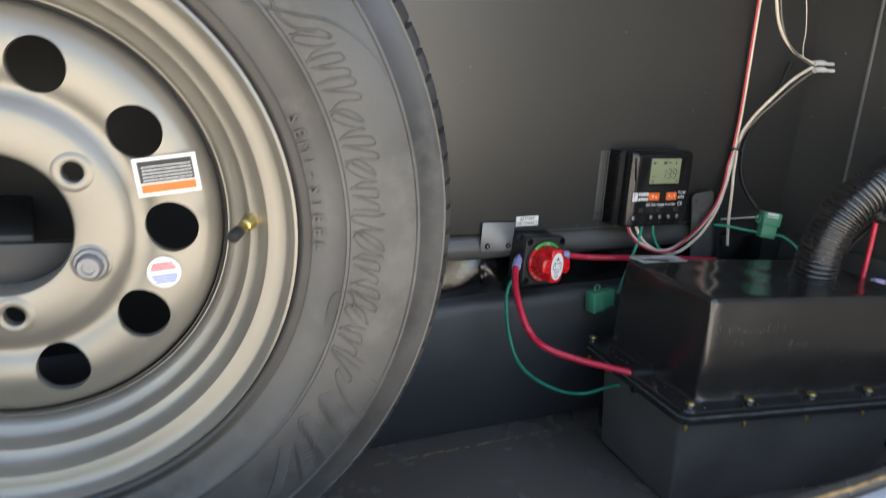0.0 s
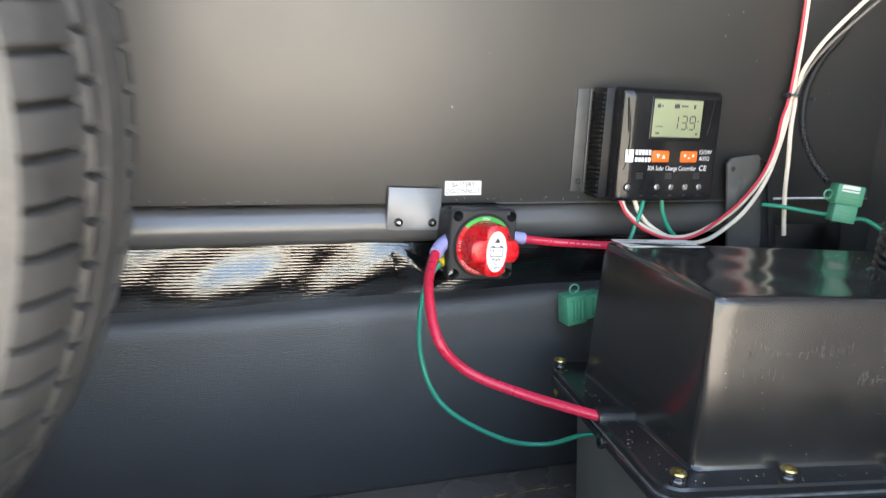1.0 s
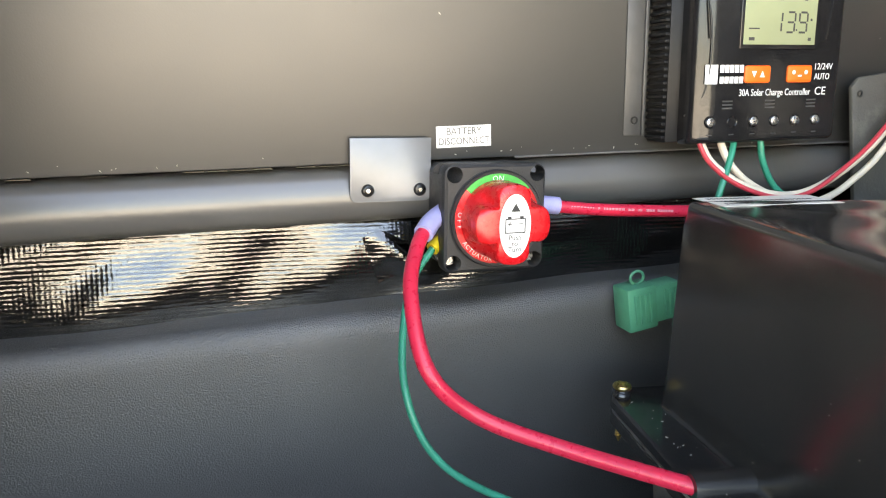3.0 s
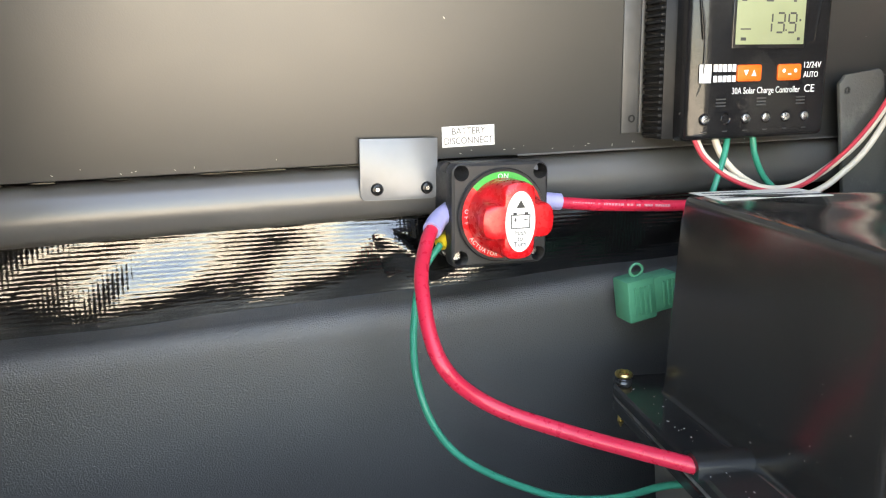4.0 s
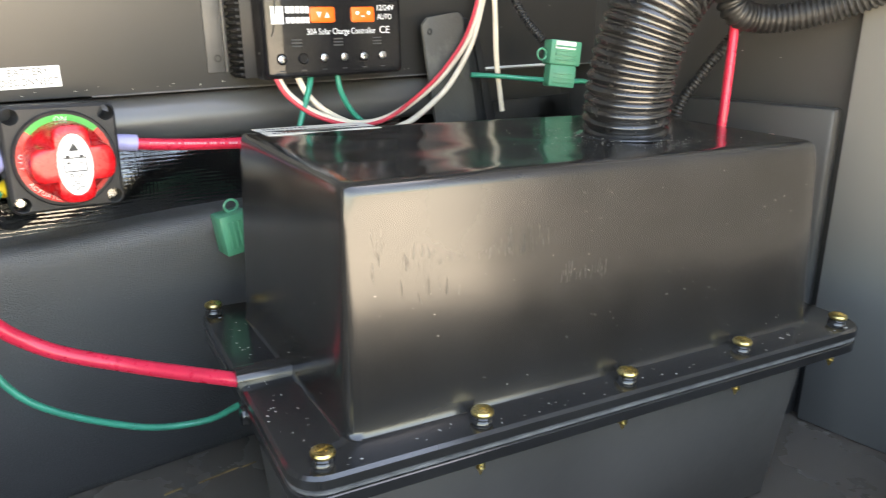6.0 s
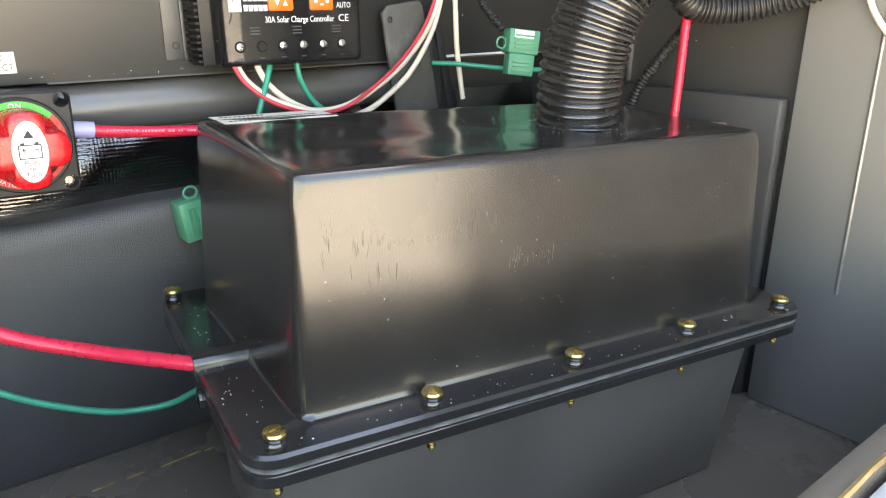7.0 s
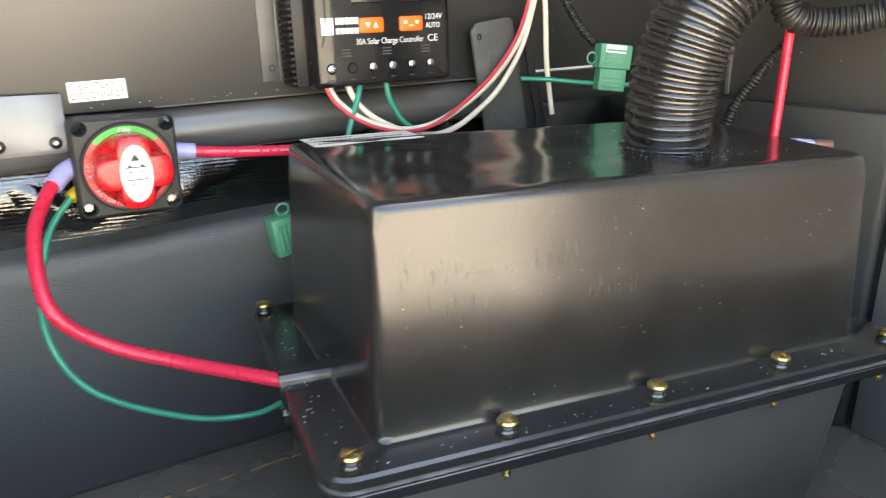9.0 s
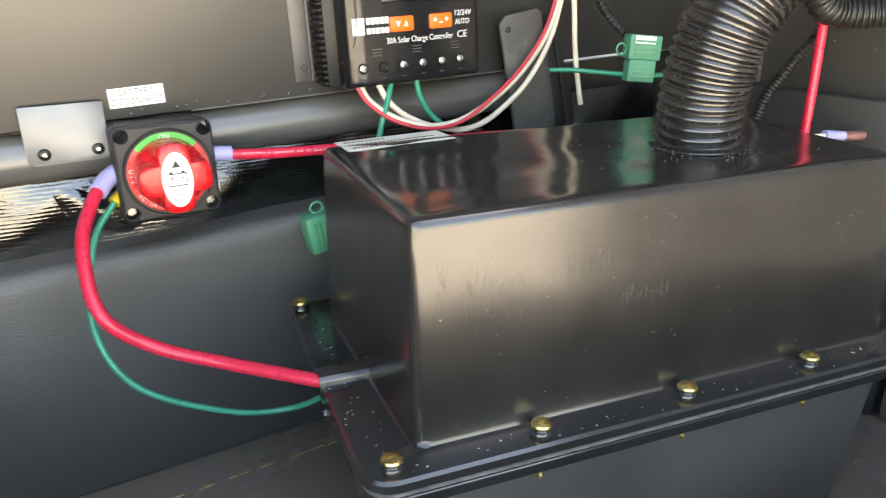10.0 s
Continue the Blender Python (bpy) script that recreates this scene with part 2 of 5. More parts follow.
def lathe(bm, profile, seg=96, closed=False, dent=None):
    """Turns (radius, height) pairs about local z."""
    rows = []
    for k, (r, h) in enumerate(profile):
        row = []
        for i in range(seg):
            a = 2 * math.pi * i / seg
            q = r - (dent(k, i) if dent else 0.0)
            row.append(bm.verts.new((q * math.cos(a), q * math.sin(a), h)))
        rows.append(row)
    pairs = list(zip(rows, rows[1:])) + ([(rows[-1], rows[0])] if closed else [])
    for a, b in pairs:
        for i in range(seg):
            j = (i + 1) % seg
            bm.faces.new((a[i], a[j], b[j], b[i]))
    return bm


def disc(bm, r, z0, z1, x=0.0, y=0.0, seg=24, bevel=0.0):
    rings = []
    steps = ((r, z0), (r, z1 - bevel), (r - bevel, z1)) if bevel else ((r, z0), (r, z1))
    for rr, zz in steps:
        rings.append([(x + rr * math.cos(2 * math.pi * i / seg), y + rr * math.sin(2 * math.pi * i / seg), zz) for i in range(seg)])
    return loft(bm, rings)


def smooth_path(points, per=10):
    """Catmull-Rom through the points."""
    p = [Vector(q) for q in points]
    p = [p[0] * 2 - p[1]] + p + [p[-1] * 2 - p[-2]]
    out = []
    for i in range(1, len(p) - 2):
        for k in range(per):
            t = k / per
            out.append(0.5 * ((2 * p[i]) + (p[i + 1] - p[i - 1]) * t + (2 * p[i - 1] - 5 * p[i] + 4 * p[i + 1] - p[i + 2]) * t * t
                              + (3 * p[i] - p[i - 1] - 3 * p[i + 1] + p[i + 2]) * t ** 3))
    out.append(p[-2])
    return out


def sweep(bm, path, radius, sides=10, profile=None):
    """A tube along a path; radius is a number or a function of the length run."""
    up = Vector((0.13, 0.21, 0.97)).normalized()
    rings, run = [], 0.0
    for i, q in enumerate(path):
        d = (path[min(i + 1, len(path) - 1)] - path[max(i - 1, 0)]).normalized()
        side = d.cross(up)
        if side.length < 1e-4:
            side = d.cross(Vector((1, 0, 0)))
        side.normalize()
        up = side.cross(d).normalized()
        if i:
            run += (q - path[i - 1]).length
        r = radius(run) if callable(radius) else radius
        rings.append([q + (side * math.cos(2 * math.pi * k / sides) + up * math.sin(2 * math.pi * k / sides)) * r for k in range(sides)])
    return loft(bm, rings)


def even_path(points, step):
    """A smooth path at equal steps."""
    fine = smooth_path(points, 60)
    out, left = [fine[0]], step
    for a, b in zip(fine, fine[1:]):
        d = (b - a).length
        while d >= left:
            a = a + (b - a).normalized() * left
            out.append(a)
            d -= left
            left = step
        left -= d
    return out


def cable(name, points, r, material, parent=None, label="", per=10, sides=10):
    return part(name, sweep(bmesh.new(), smooth_path(points, per), r, sides), material, parent, label)


def corrugated(name, points, r, pitch, depth, material, parent=None, sides=20, label=""):
    path = even_path(points, pitch / 6)
    wave = (0.0, 0.65, 1.0, 1.0, 0.65, 0.0)
    return part(name, sweep(bmesh.new(), path, lambda s: r - depth + depth * wave[int(round(s / pitch * 6)) % 6], sides), material, parent, label)


def letters(body, size, thick=0.0002, align="CENTER"):
    cu = bpy.data.curves.new("letters", "FONT")
    cu.body, cu.size, cu.extrude, cu.align_x, cu.align_y = body, size, thick, align, "CENTER"
    cu.resolution_u = 3
    ob = new("letters", cu)
    bpy.context.view_layer.update()
    me = bpy.data.meshes.new_from_object(ob.evaluated_get(bpy.context.evaluated_depsgraph_get()))
    bpy.data.objects.remove(ob)
    bpy.data.curves.remove(cu)
    return me


def writing(name, body, size, material, parent, x, y, z, width=None, thick=0.0002, slant=0.0, label=""):
    me = letters(body, size, thick)
    if width:
        have = max(v.co.x for v in me.vertices) - min(v.co.x for v in me.vertices)
        me.transform(Matrix.Diagonal((width / have, 1, 1, 1)))
    if slant:
        me.transform(Matrix(((1, slant, 0, 0), (0, 1, 0, 0), (0, 0, 1, 0), (0, 0, 0, 1))))
    me.transform(Matrix.Translation((x, y, z)))
    me.materials.append(material)
    ob = new(name, me)
    ob.parent = parent
    if label:
        ob["label"] = label
    return ob


def arc_writing(name, body, size, radius, start, step, material, parent, z, thick=0.0003, outward=True):
    """Letters set round a circle, from the angle start (degrees), going clockwise when their tops point outward."""
    bm = bmesh.new()
    for i, ch in enumerate(body):
        if ch == " ":
            continue
        me = letters(ch, size, thick)
        a = start - step * i if outward else start + step * i
        turn = a - 90 if outward else a + 90
        me.transform(Matrix.Translation((radius * math.cos(radians(a)), radius * math.sin(radians(a)), z)) @ Matrix.Rotation(radians(turn), 4, "Z"))
        bm.from_mesh(me)
        bpy.data.meshes.remove(me)
    return part(name, bm, material, parent, smooth=False)


def bars(bm, x0, x1, y, h, z, pattern=(0.5, 0.3, 0.7, 0.4), gap=0.25):
    """Illegible lettering as a row of plain bars."""
    x, i = x0, 0
    while x < x1 - h * 0.3:
        w = min(h * 2.2 * pattern[i % len(pattern)], x1 - x)
        box(bm, x, x + w, y - h / 2, y + h / 2, z, z + 0.0002)
        x += w + h * gap
        i += 1
    return bm


RISE = 0.027            # the rail climbs a little towards the side wall


def line_z(z, x):
    return z + RISE * x


def run_x(bm, profile, x0, x1, steps=1, wave=None):
    """A (y, z) outline run along x, following the rail's rise."""
    rings = []
    for k in range(steps + 1):
        x = x0 + (x1 - x0) * k / steps
        rings.append([(x, y, line_z(z, x)) for y, z in profile])
    return loft(bm, rings)


def structure(ob, label, category):
    return tagged(ob, label, category, kind="structure")


# ---- the compartment ----
structure(part("ground", bbox(-60, 60, -60, 60, -0.75, -0.55), M_GROUND), "pale concrete ground outside the trailer", "ground")

floor = structure(part("floor", bbox(-1.25, 0.53, -0.445, 0.14, -0.03, 0.0, 0.002), M_FLOOR),
                  "glossy dark compartment floor with dusty smears", "floor")
scuff_rng = random.Random(5)
sb = bmesh.new()
x = -0.24
while x < 0.12:
    w = scuff_rng.uniform(0.008, 0.035)
    y = -0.0460 + 0.01 * (x + 0.05) + scuff_rng.uniform(-0.0006, 0.0006)
    h = scuff_rng.uniform(0.0008, 0.0020)
    prism(sb, [(x, y), (x + w, y + w * 0.05), (x + w * 0.9, y + w * 0.05 + h), (x + w * 0.1, y + h)], 0.0, 0.0008, "z")
    x += w + scuff_rng.uniform(0.0, 0.012)
part("scuff", sb, M_WORN, floor, "worn tan scuff line")

wall = bmesh.new()
prism(wall, [(-0.66, line_z(0.282, -0.66)), (0.515, line_z(0.282, 0.515)), (0.515, 1.15), (-0.66, 1.15)], 0.0, 0.012, "y", 0.0008)
structure(part("wall_north", wall, M_WALL), "charcoal laminate wall panel with faint scuffs", "wall")
structure(part("wall_backing", bbox(-0.66, 0.53, 0.045, 0.06, 0.0, 1.15), M_WALL), "dark backing behind the wall panel", "wall")
rec = bmesh.new()
box(rec, -1.25, -0.66, 0.12, 0.14, 0.0, 1.15)
box(rec, -0.672, -0.66, 0.06, 0.12, 0.0, 1.15)
structure(part("wall_recess", rec, M_WALL), "dark recessed wall behind the spare wheel", "wall")
structure(part("wall_east", bbox(0.515, 0.53, -0.445, 0.045, 0.0, 1.15), M_SIDE), "dark grey side wall of the compartment", "wall")
# added out of view: dims the right-hand reflections on wall, rail and box
structure(part("wall_return", bbox(0.515, 0.53, -1.30, -0.445, -0.55, 1.15), M_SIDE), "unseen dark screen added past the hatch opening to darken reflections", "wall")
structure(part("wall_west", bbox(-1.27, -1.25, -0.445, 0.14, -0.03, 1.15), M_SIDE), "dark grey far side wall of the compartment", "wall")
structure(part("ceiling", bbox(-1.27, 0.53, -0.46, 0.14, 1.15, 1.18), M_SIDE), "dark compartment ceiling", "ceiling")
structure(part("wall_header", bbox(-1.27, 0.53, -0.475, -0.445, 1.0, 1.15), M_SIDE), "dark header above the hatch opening", "wall")

sill = structure(part("sill", bbox(-1.27, 0.53, -0.457, -0.445, -0.03, 0.147, 0.0015), M_FLOOR), "dark raised sill lip of the hatch opening", "sill")
part("outer_skin", bbox(-1.27, 0.53, -0.475, -0.459, -0.35, 0.139, 0.004), M_SKIN, sill, "pale outer skin below the sill")
ev = bmesh.new()
sweep(ev, [Vector((-1.2 + 0.02 * i, -0.4575 + 0.0006 * math.sin(i * 1.7), 0.1475)) for i in range(86)], 0.0016, 6)
part("sill_edge", ev, M_WORN, sill, "worn tan edge of the sill")

# side wall panels
jamb = structure(part("jamb_panel", bbox(0.505, 0.515, -0.445, -0.268, 0.0, 1.15, 0.002), M_JAMB), "lighter grey jamb panel on the side wall", "panel")
part("jamb_bead", sweep(bmesh.new(), [Vector((0.505, -0.327, 0.12)), Vector((0.505, -0.325, 0.5)), Vector((0.505, -0.323, 1.1))], 0.0016, 8), M_TRIM, jamb, "pale bead of sealant")
structure(part("side_trim", bbox(0.5115, 0.515, -0.102, -0.098, 0.272, 1.15, 0.0008), M_TRIM), "thin grey trim strip up the side wall", "trim")
structure(part("side_ledge", bbox(0.500, 0.515, -0.262, -0.02, 0.0, 0.270, 0.004), M_SIDE), "black coated lower panel along the side wall", "panel")

# rail, tarpaulin and lower panel under the wall panel
rail_profile = [(0.030, 0.2800), (0.010, 0.2800), (0.003, 0.2770), (-0.001, 0.2720), (-0.0035, 0.2640), (-0.0035, 0.2580),
                (-0.0010, 0.2510), (0.004, 0.2462), (0.012, 0.2445), (0.030, 0.2445)]
structure(part("rail", run_x(bmesh.new(), rail_profile, -0.64, 0.318, 6), M_RAIL), "rounded dark grey rail along the wall foot", "rail")
ed = bmesh.new()
eg = random.Random(3)
for k in range(46):
    x0 = -0.62 + k * 0.0125
    if eg.random() < 0.72:
        h = eg.uniform(0.0002, 0.0008)
        prism(ed, [(x0, line_z(0.2813, x0)), (x0 + 0.0125, line_z(0.2813, x0)), (x0 + 0.011, line_z(0.2813 + h, x0)), (x0 + 0.002, line_z(0.2813 + h * 0.6, x0))], -0.0006, 0.004, "y")
structure(part("panel_edge", ed, M_EDGE), "ragged raw edge of the wall panel", "trim")
# the specular line on the glossy panel edge, drawn as a pale rod
structure(part("edge_bead", sweep(bmesh.new(), [Vector((0.02 + 0.0495 * i, -0.0008, line_z(0.2818, 0.02 + 0.0495 * i))) for i in range(11)], 0.0007, 6), M_TRIM),
          "thin pale rod drawn for the glint along the panel edge", "trim")

# brightest stretch of that edge line, drawn as a white strip
structure(part("panel_bead", sweep(bmesh.new(), [Vector((0.345 + 0.02 * i, -0.0010, line_z(0.2835, 0.345 + 0.02 * i))) for i in range(8)], 0.0012, 6), M_PRINT),
          "white strip drawn for the bright line along the panel edge by the fuse holder", "trim")

tp = bmesh.new()
NX, NZ = 260, 18
grid = []
for i in range(NX + 1):
    x = -0.64 + 1.14 * i / NX
    col = []
    for k in range(NZ + 1):
        f = k / NZ
        y = 0.016 - 0.0032 * math.sin(math.pi * f) - 0.0012 * f + 0.0014 * math.sin(x * 52 + f * 5.0) * math.sin(f * math.pi) + 0.0035 * noise.noise((x * 14, f * 2.0, 1.3)) + 0.0003 * math.sin(x * 190 + f * 8.0) * math.sin(f * math.pi)
        col.append(tp.verts.new((x, y, line_z(0.250 - 0.070 * f, x))))
    grid.append(col)
for i in range(NX):
    for k in range(NZ):
        tp.faces.new((grid[i][k], grid[i + 1][k], grid[i + 1][k + 1], grid[i][k + 1]))
bmesh.ops.solidify(tp, geom=tp.faces[:], thickness=0.0012)
tarp = tagged(empty("tarpaulin"), "shiny black woven tarpaulin strip below the rail", "tarpaulin")
part("sheet", tp, M_TARP, tarp)
lf = bmesh.new()
lg = []
for i in range(15):
    x = -0.078 + 0.048 * i / 14
    col = []
    for k in range(9):
        f = k / 8
        y = 0.009 - 0.006 * math.sin(math.pi * f) * math.sin(math.pi * i / 14) + 0.0018 * noise.noise((x * 45, f * 3, 4.0))
        col.append(lf.verts.new((x + 0.010 * f, y, 0.232 - 0.030 * f + 0.004 * math.sin(i * 0.5))))
    lg.append(col)
for i in range(14):
    for k in range(8):
        lf.faces.new((lg[i][k], lg[i + 1][k], lg[i + 1][k + 1], lg[i][k + 1]))
bmesh.ops.solidify(lf, geom=lf.faces[:], thickness=0.0010)
part("loose_fold", lf, M_TARP, tarp)

low_profile = [(-0.004, 0.0), (-0.011, 0.010), (-0.0155, 0.1765), (-0.0152, 0.1815), (-0.0143, 0.1860), (-0.0125, 0.1900), (-0.0095, 0.1932), (-0.0055, 0.1952), (0.030, 0.1965), (0.030, 0.0)]
lp = bmesh.new()
rings = []
for k in range(9):
    x = -0.64 + 1.135 * k / 8
    rings.append([(x, y, z + ((RISE * x + 0.0104 * x - 0.0017) * min(1.0, z / 0.15))) for y, z in low_profile])
structure(part("lower_panel", loft(lp, rings), M_LOWER), "black powder-coated lower panel with a rolled top edge", "panel")

# ---- battery box ----
BOX = pose(0.036, -0.2695, 0.0, 1.0, 0, -10.0)     # its back stands a little higher


def rrect(u0, u1, v0, v1, r, z, seg=6):
    pts = []
    for cx, cy, a0 in ((u1 - r, v1 - r, 0), (u0 + r, v1 - r, 90), (u0 + r, v0 + r, 180), (u1 - r, v0 + r, 270)):
        for i in range(seg + 1):
            a = radians(a0 + 90 * i / seg)
            pts.append((cx + r * math.cos(a), cy + r * math.sin(a), z))
    return pts


def dense(ring, seg=6, sides=(26, 14, 26, 14)):
    """The same rounded ring with points along its straight sides."""
    out = []
    for c, k in enumerate(sides):
        out += ring[c * (seg + 1):(c + 1) * (seg + 1)]
        a, b = Vector(out[-1]), Vector(ring[((c + 1) * (seg + 1)) % len(ring)])
        out += [tuple(a.lerp(b, i / (k + 1))) for i in range(1, k + 1)]
    return out


def lid_ring(d, r, z):
    """Ring of the lid: steeper at the back and the cable end than in front."""
    pts = dense(rrect(LB[0] + 0.42 * d, LB[1] - d, LB[2] + d, LB[3] - 0.42 * d, max(0.002, r - d * 0.5), z))
    skew = lambda x, y: 0.0065 * max(0.0, min(1.0, (LB[3] - y) / (LB[3] - LB[2]))) * max(0.0, min(1.0, (LB[1] - x) / (LB[1] - LB[0])))
    return [(x + skew(x, y), y, zz) for x, y, zz in pts]


def ring_in(d, r, z, base):
    u0, u1, v0, v1 = base
    return rrect(u0 + d, u1 - d, v0 + d, v1 - d, max(0.002, r - d), z)


def make_screw(parent, u, v, mesh=None):
    """Cross-head screw through the flange, head standing proud and its tip below."""
    if mesh is None:
        bm = bmesh.new()
        lathe(bm, [(0.0004, 0.1484), (0.0030, 0.1483), (0.0052, 0.1474), (0.0058, 0.1462), (0.0054, 0.1450), (0.0040, 0.1444), (0.0036, 0.140)], 20)
        for a in (0, 90):
            m = Matrix.Rotation(radians(a + 20), 4, "Z")
            s = bmesh.new()
            box(s, -0.0030, 0.0030, -0.0005, 0.0005, 0.1481, 0.14865)
            s.transform(m)
            me = bpy.data.meshes.new("slot")
            s.to_mesh(me)
            s.free()
            bm.from_mesh(me)
            bpy.data.meshes.remove(me)
        pr, z = [], 0.127
        while z > 0.114:
            pr += [(0.0025, z), (0.0017, z - 0.0008)]
            z -= 0.0016
        pr += [(0.0016, 0.113), (0.0003, 0.110)]
        lathe(bm, pr, 12)
        ob = part("screw", bm, M_BRASS, parent)
    else:
        ob = new("screw", mesh)
        ob.parent = parent
    ob.location = (u, v, 0)
    return ob


battery_box = tagged(empty("battery_box", BOX), "black moulded plastic battery box with screwed flange on the floor", "battery box")
FL = (-0.016, 0.374, -0.012, 0.208)
LB = (0.0085, 0.341, 0.0085, 0.184)
lid = bmesh.new()
layers = [dense(ring_in(0.0015, 0.016, 0.1335, FL)), dense(ring_in(0, 0.016, 0.135, FL)), dense(ring_in(0, 0.016, 0.1395, FL)), dense(ring_in(0.0015, 0.016, 0.1412, FL)),
          lid_ring(-0.0035, 0.009, 0.1414), lid_ring(-0.0010, 0.008, 0.1424), lid_ring(0.0005, 0.008, 0.1455)]
for z, d in ((0.158, 0.0013), (0.170, 0.0021), (0.182, 0.0029), (0.194, 0.0036), (0.206, 0.0043), (0.218, 0.0051), (0.230, 0.0058), (0.241, 0.0065), (0.249, 0.0070)):
    w = math.sin(math.pi * (z - 0.1455) / 0.108)
    layers.append([(x, y + w * 0.0009 * noise.noise((x * 16, z * 22, 3.1)), zz) for x, y, zz in lid_ring(d, 0.0085, z)])
for i in range(0, 6):
    a = radians(90 * i / 5)
    layers.append(lid_ring(0.0075 + 0.0055 * (1 - math.cos(a)), 0.0115, 0.2560 + 0.0060 * math.sin(a)))
loft(lid, layers, cap0=True, cap1=False)
# slightly sunken, wavy top
top = [v for v in lid.verts if abs(v.co.z - 0.262) < 1e-4]
cx, cy = (LB[0] + LB[1]) / 2, (LB[2] + LB[3]) / 2
prev = top
n = len(top)
ordered = layers[-1]
ringv = [min(top, key=lambda v, p=p: (v.co - Vector(p)).length) for p in ordered]
for s, dz in ((0.95, -0.0001), (0.88, -0.0004), (0.78, -0.0010), (0.66, -0.0016), (0.53, -0.0021), (0.40, -0.0025), (0.27, -0.0027), (0.14, -0.0028)):
    nxt = [lid.verts.new((cx + (p[0] - cx) * s, cy + (p[1] - cy) * s, 0.262 + dz + 0.0024 * (1 - s) ** 0.5 * noise.noise(((cx + (p[0] - cx) * s) * 24, (cy + (p[1] - cy) * s) * 24, 0.7)))) for p in ordered]
    for i in range(n):
        j = (i + 1) % n
        lid.faces.new((ringv[i], ringv[j], nxt[j], nxt[i]))
    ringv = nxt
lid.faces.new(ringv)
lid_ob = part("lid", lid, M_ABS, battery_box)
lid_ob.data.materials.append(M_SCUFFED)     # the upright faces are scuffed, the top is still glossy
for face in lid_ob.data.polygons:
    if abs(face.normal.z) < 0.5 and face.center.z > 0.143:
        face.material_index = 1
tub = bmesh.new()
TB = (0.004, 0.354, 0.010, 0.188)
loft(tub, [ring_in(0.012, 0.012, 0.001, TB), ring_in(0.0, 0.012, 0.121, TB), ring_in(0.004, 0.012, 0.125, TB)])
tub_ob = part("tub", tub, M_TUB, battery_box)
lip = bmesh.new()
loft(lip, [ring_in(0.004, 0.016, 0.1228, FL), ring_in(0.002, 0.016, 0.1232, FL), ring_in(0.0005, 0.016, 0.1245, FL), ring_in(0.0005, 0.016, 0.1300, FL), ring_in(0.002, 0.016, 0.1312, FL)])
part("lip", lip, M_ABS, tub_ob)
gk = bmesh.new()
g0 = [(p[0] + 0.0004 * noise.noise((p[0] * 90, p[1] * 90, 0.0)), p[1], p[2]) for p in ring_in(0.0018, 0.016, 0.1310, FL)]
loft(gk, [ring_in(0.004, 0.016, 0.1309, FL), ring_in(0.0012, 0.016, 0.1314, FL), ring_in(0.0010, 0.016, 0.1328, FL), ring_in(0.004, 0.016, 0.1336, FL)])
part("gasket", gk, M_FOAM, battery_box, "grey foam gasket squeezed between the flanges")
sc = bmesh.new()
scr = random.Random(21)
for u0, u1, z0, z1, count in ((0.045, 0.130, 0.2190, 0.2260, 60), (0.135, 0.165, 0.1985, 0.2050, 24), (0.035, 0.075, 0.2000, 0.2100, 8), (0.030, 0.036, 0.2150, 0.2400, 10)):
    for _ in range(count):
        u, z = scr.uniform(u0, u1), scr.uniform(z0, z1)
        h, w, lean = scr.uniform(0.003, 0.009), scr.uniform(0.00007, 0.00018), scr.uniform(-0.0015, 0.0015)
        v = 0.0092 + (z - 0.1455) * 0.0633
        a = [sc.verts.new(q) for q in ((u, v - 0.0003, z), (u + w, v - 0.0003, z), (u + w + lean, v - 0.0003 + h * 0.0633, z + h), (u + lean, v - 0.0003 + h * 0.0633, z + h))]
        sc.faces.new(a)
bmesh.ops.solidify(sc, geom=sc.faces[:], thickness=0.0002)
sob = part("scuffs", sc, M_SCUFF, battery_box, "fine pale scuff marks", smooth=False)
sob["kind"] = "stuff"
screw = make_screw(battery_box, 0.0, 0.0)
bs = bmesh.new()
lathe(bs, [(0.0058, 0.1405), (0.0055, 0.1420), (0.0050, 0.1428), (0.0052, 0.1436), (0.0046, 0.1444), (0.0010, 0.1446)], 18)
boss = part("boss", bs, M_ABS, battery_box)
for u, v in ((0.082, -0.001), (0.176, 0.0), (0.267, 0.0), (0.358, 0.0), (-0.008, 0.198)):
    make_screw(battery_box, u, v, screw.data)
    bo = new("boss", boss.data)
    bo.parent, bo.location = battery_box, (u, v, 0)
ch = bmesh.new()
loft(ch, [[(u, 0.0935 + 0.0082 * math.cos(radians(a)), 0.1385 + 0.0102 * math.sin(radians(a)) ** 0.5) for a in range(0, 181, 15)] for u in (-0.0178, -0.0165, 0.008, 0.013)])
part("cable_channel", ch, M_ABS, battery_box)
ins = bmesh.new()
lathe(ins, [(0.0030, 0), (0.0052, 0), (0.0056, 0.002), (0.0052, 0.004), (0.0030, 0.004)], 16)
ins.transform(Matrix.Translation((-0.018, 0.082, 0.126)) @ Matrix.Rotation(radians(90), 4, "Y"))
part("drain_grommet", ins, M_ABS, battery_box)

stk = tagged(empty("warning_label", pose(0.129, -0.106, 0.2646, 1.0, 0, -3)), "white printed paper label stuck on the battery box lid", "label")
part("paper", bbox(-0.039, 0.039, -0.0145, 0.0145, 0.0, 0.0004), M_PAPER, stk)
lb = bmesh.new()
for y, x1 in ((-0.0085, 0.034), (0.0, 0.030), (0.0085, -0.004)):
    bars(lb, -0.034, x1, y, 0.0026, 0.0004, (0.35, 0.30, 0.38, 0.28), 0.45)
part("printing", lb, M_GREYINK, stk, "illegible grey printing")

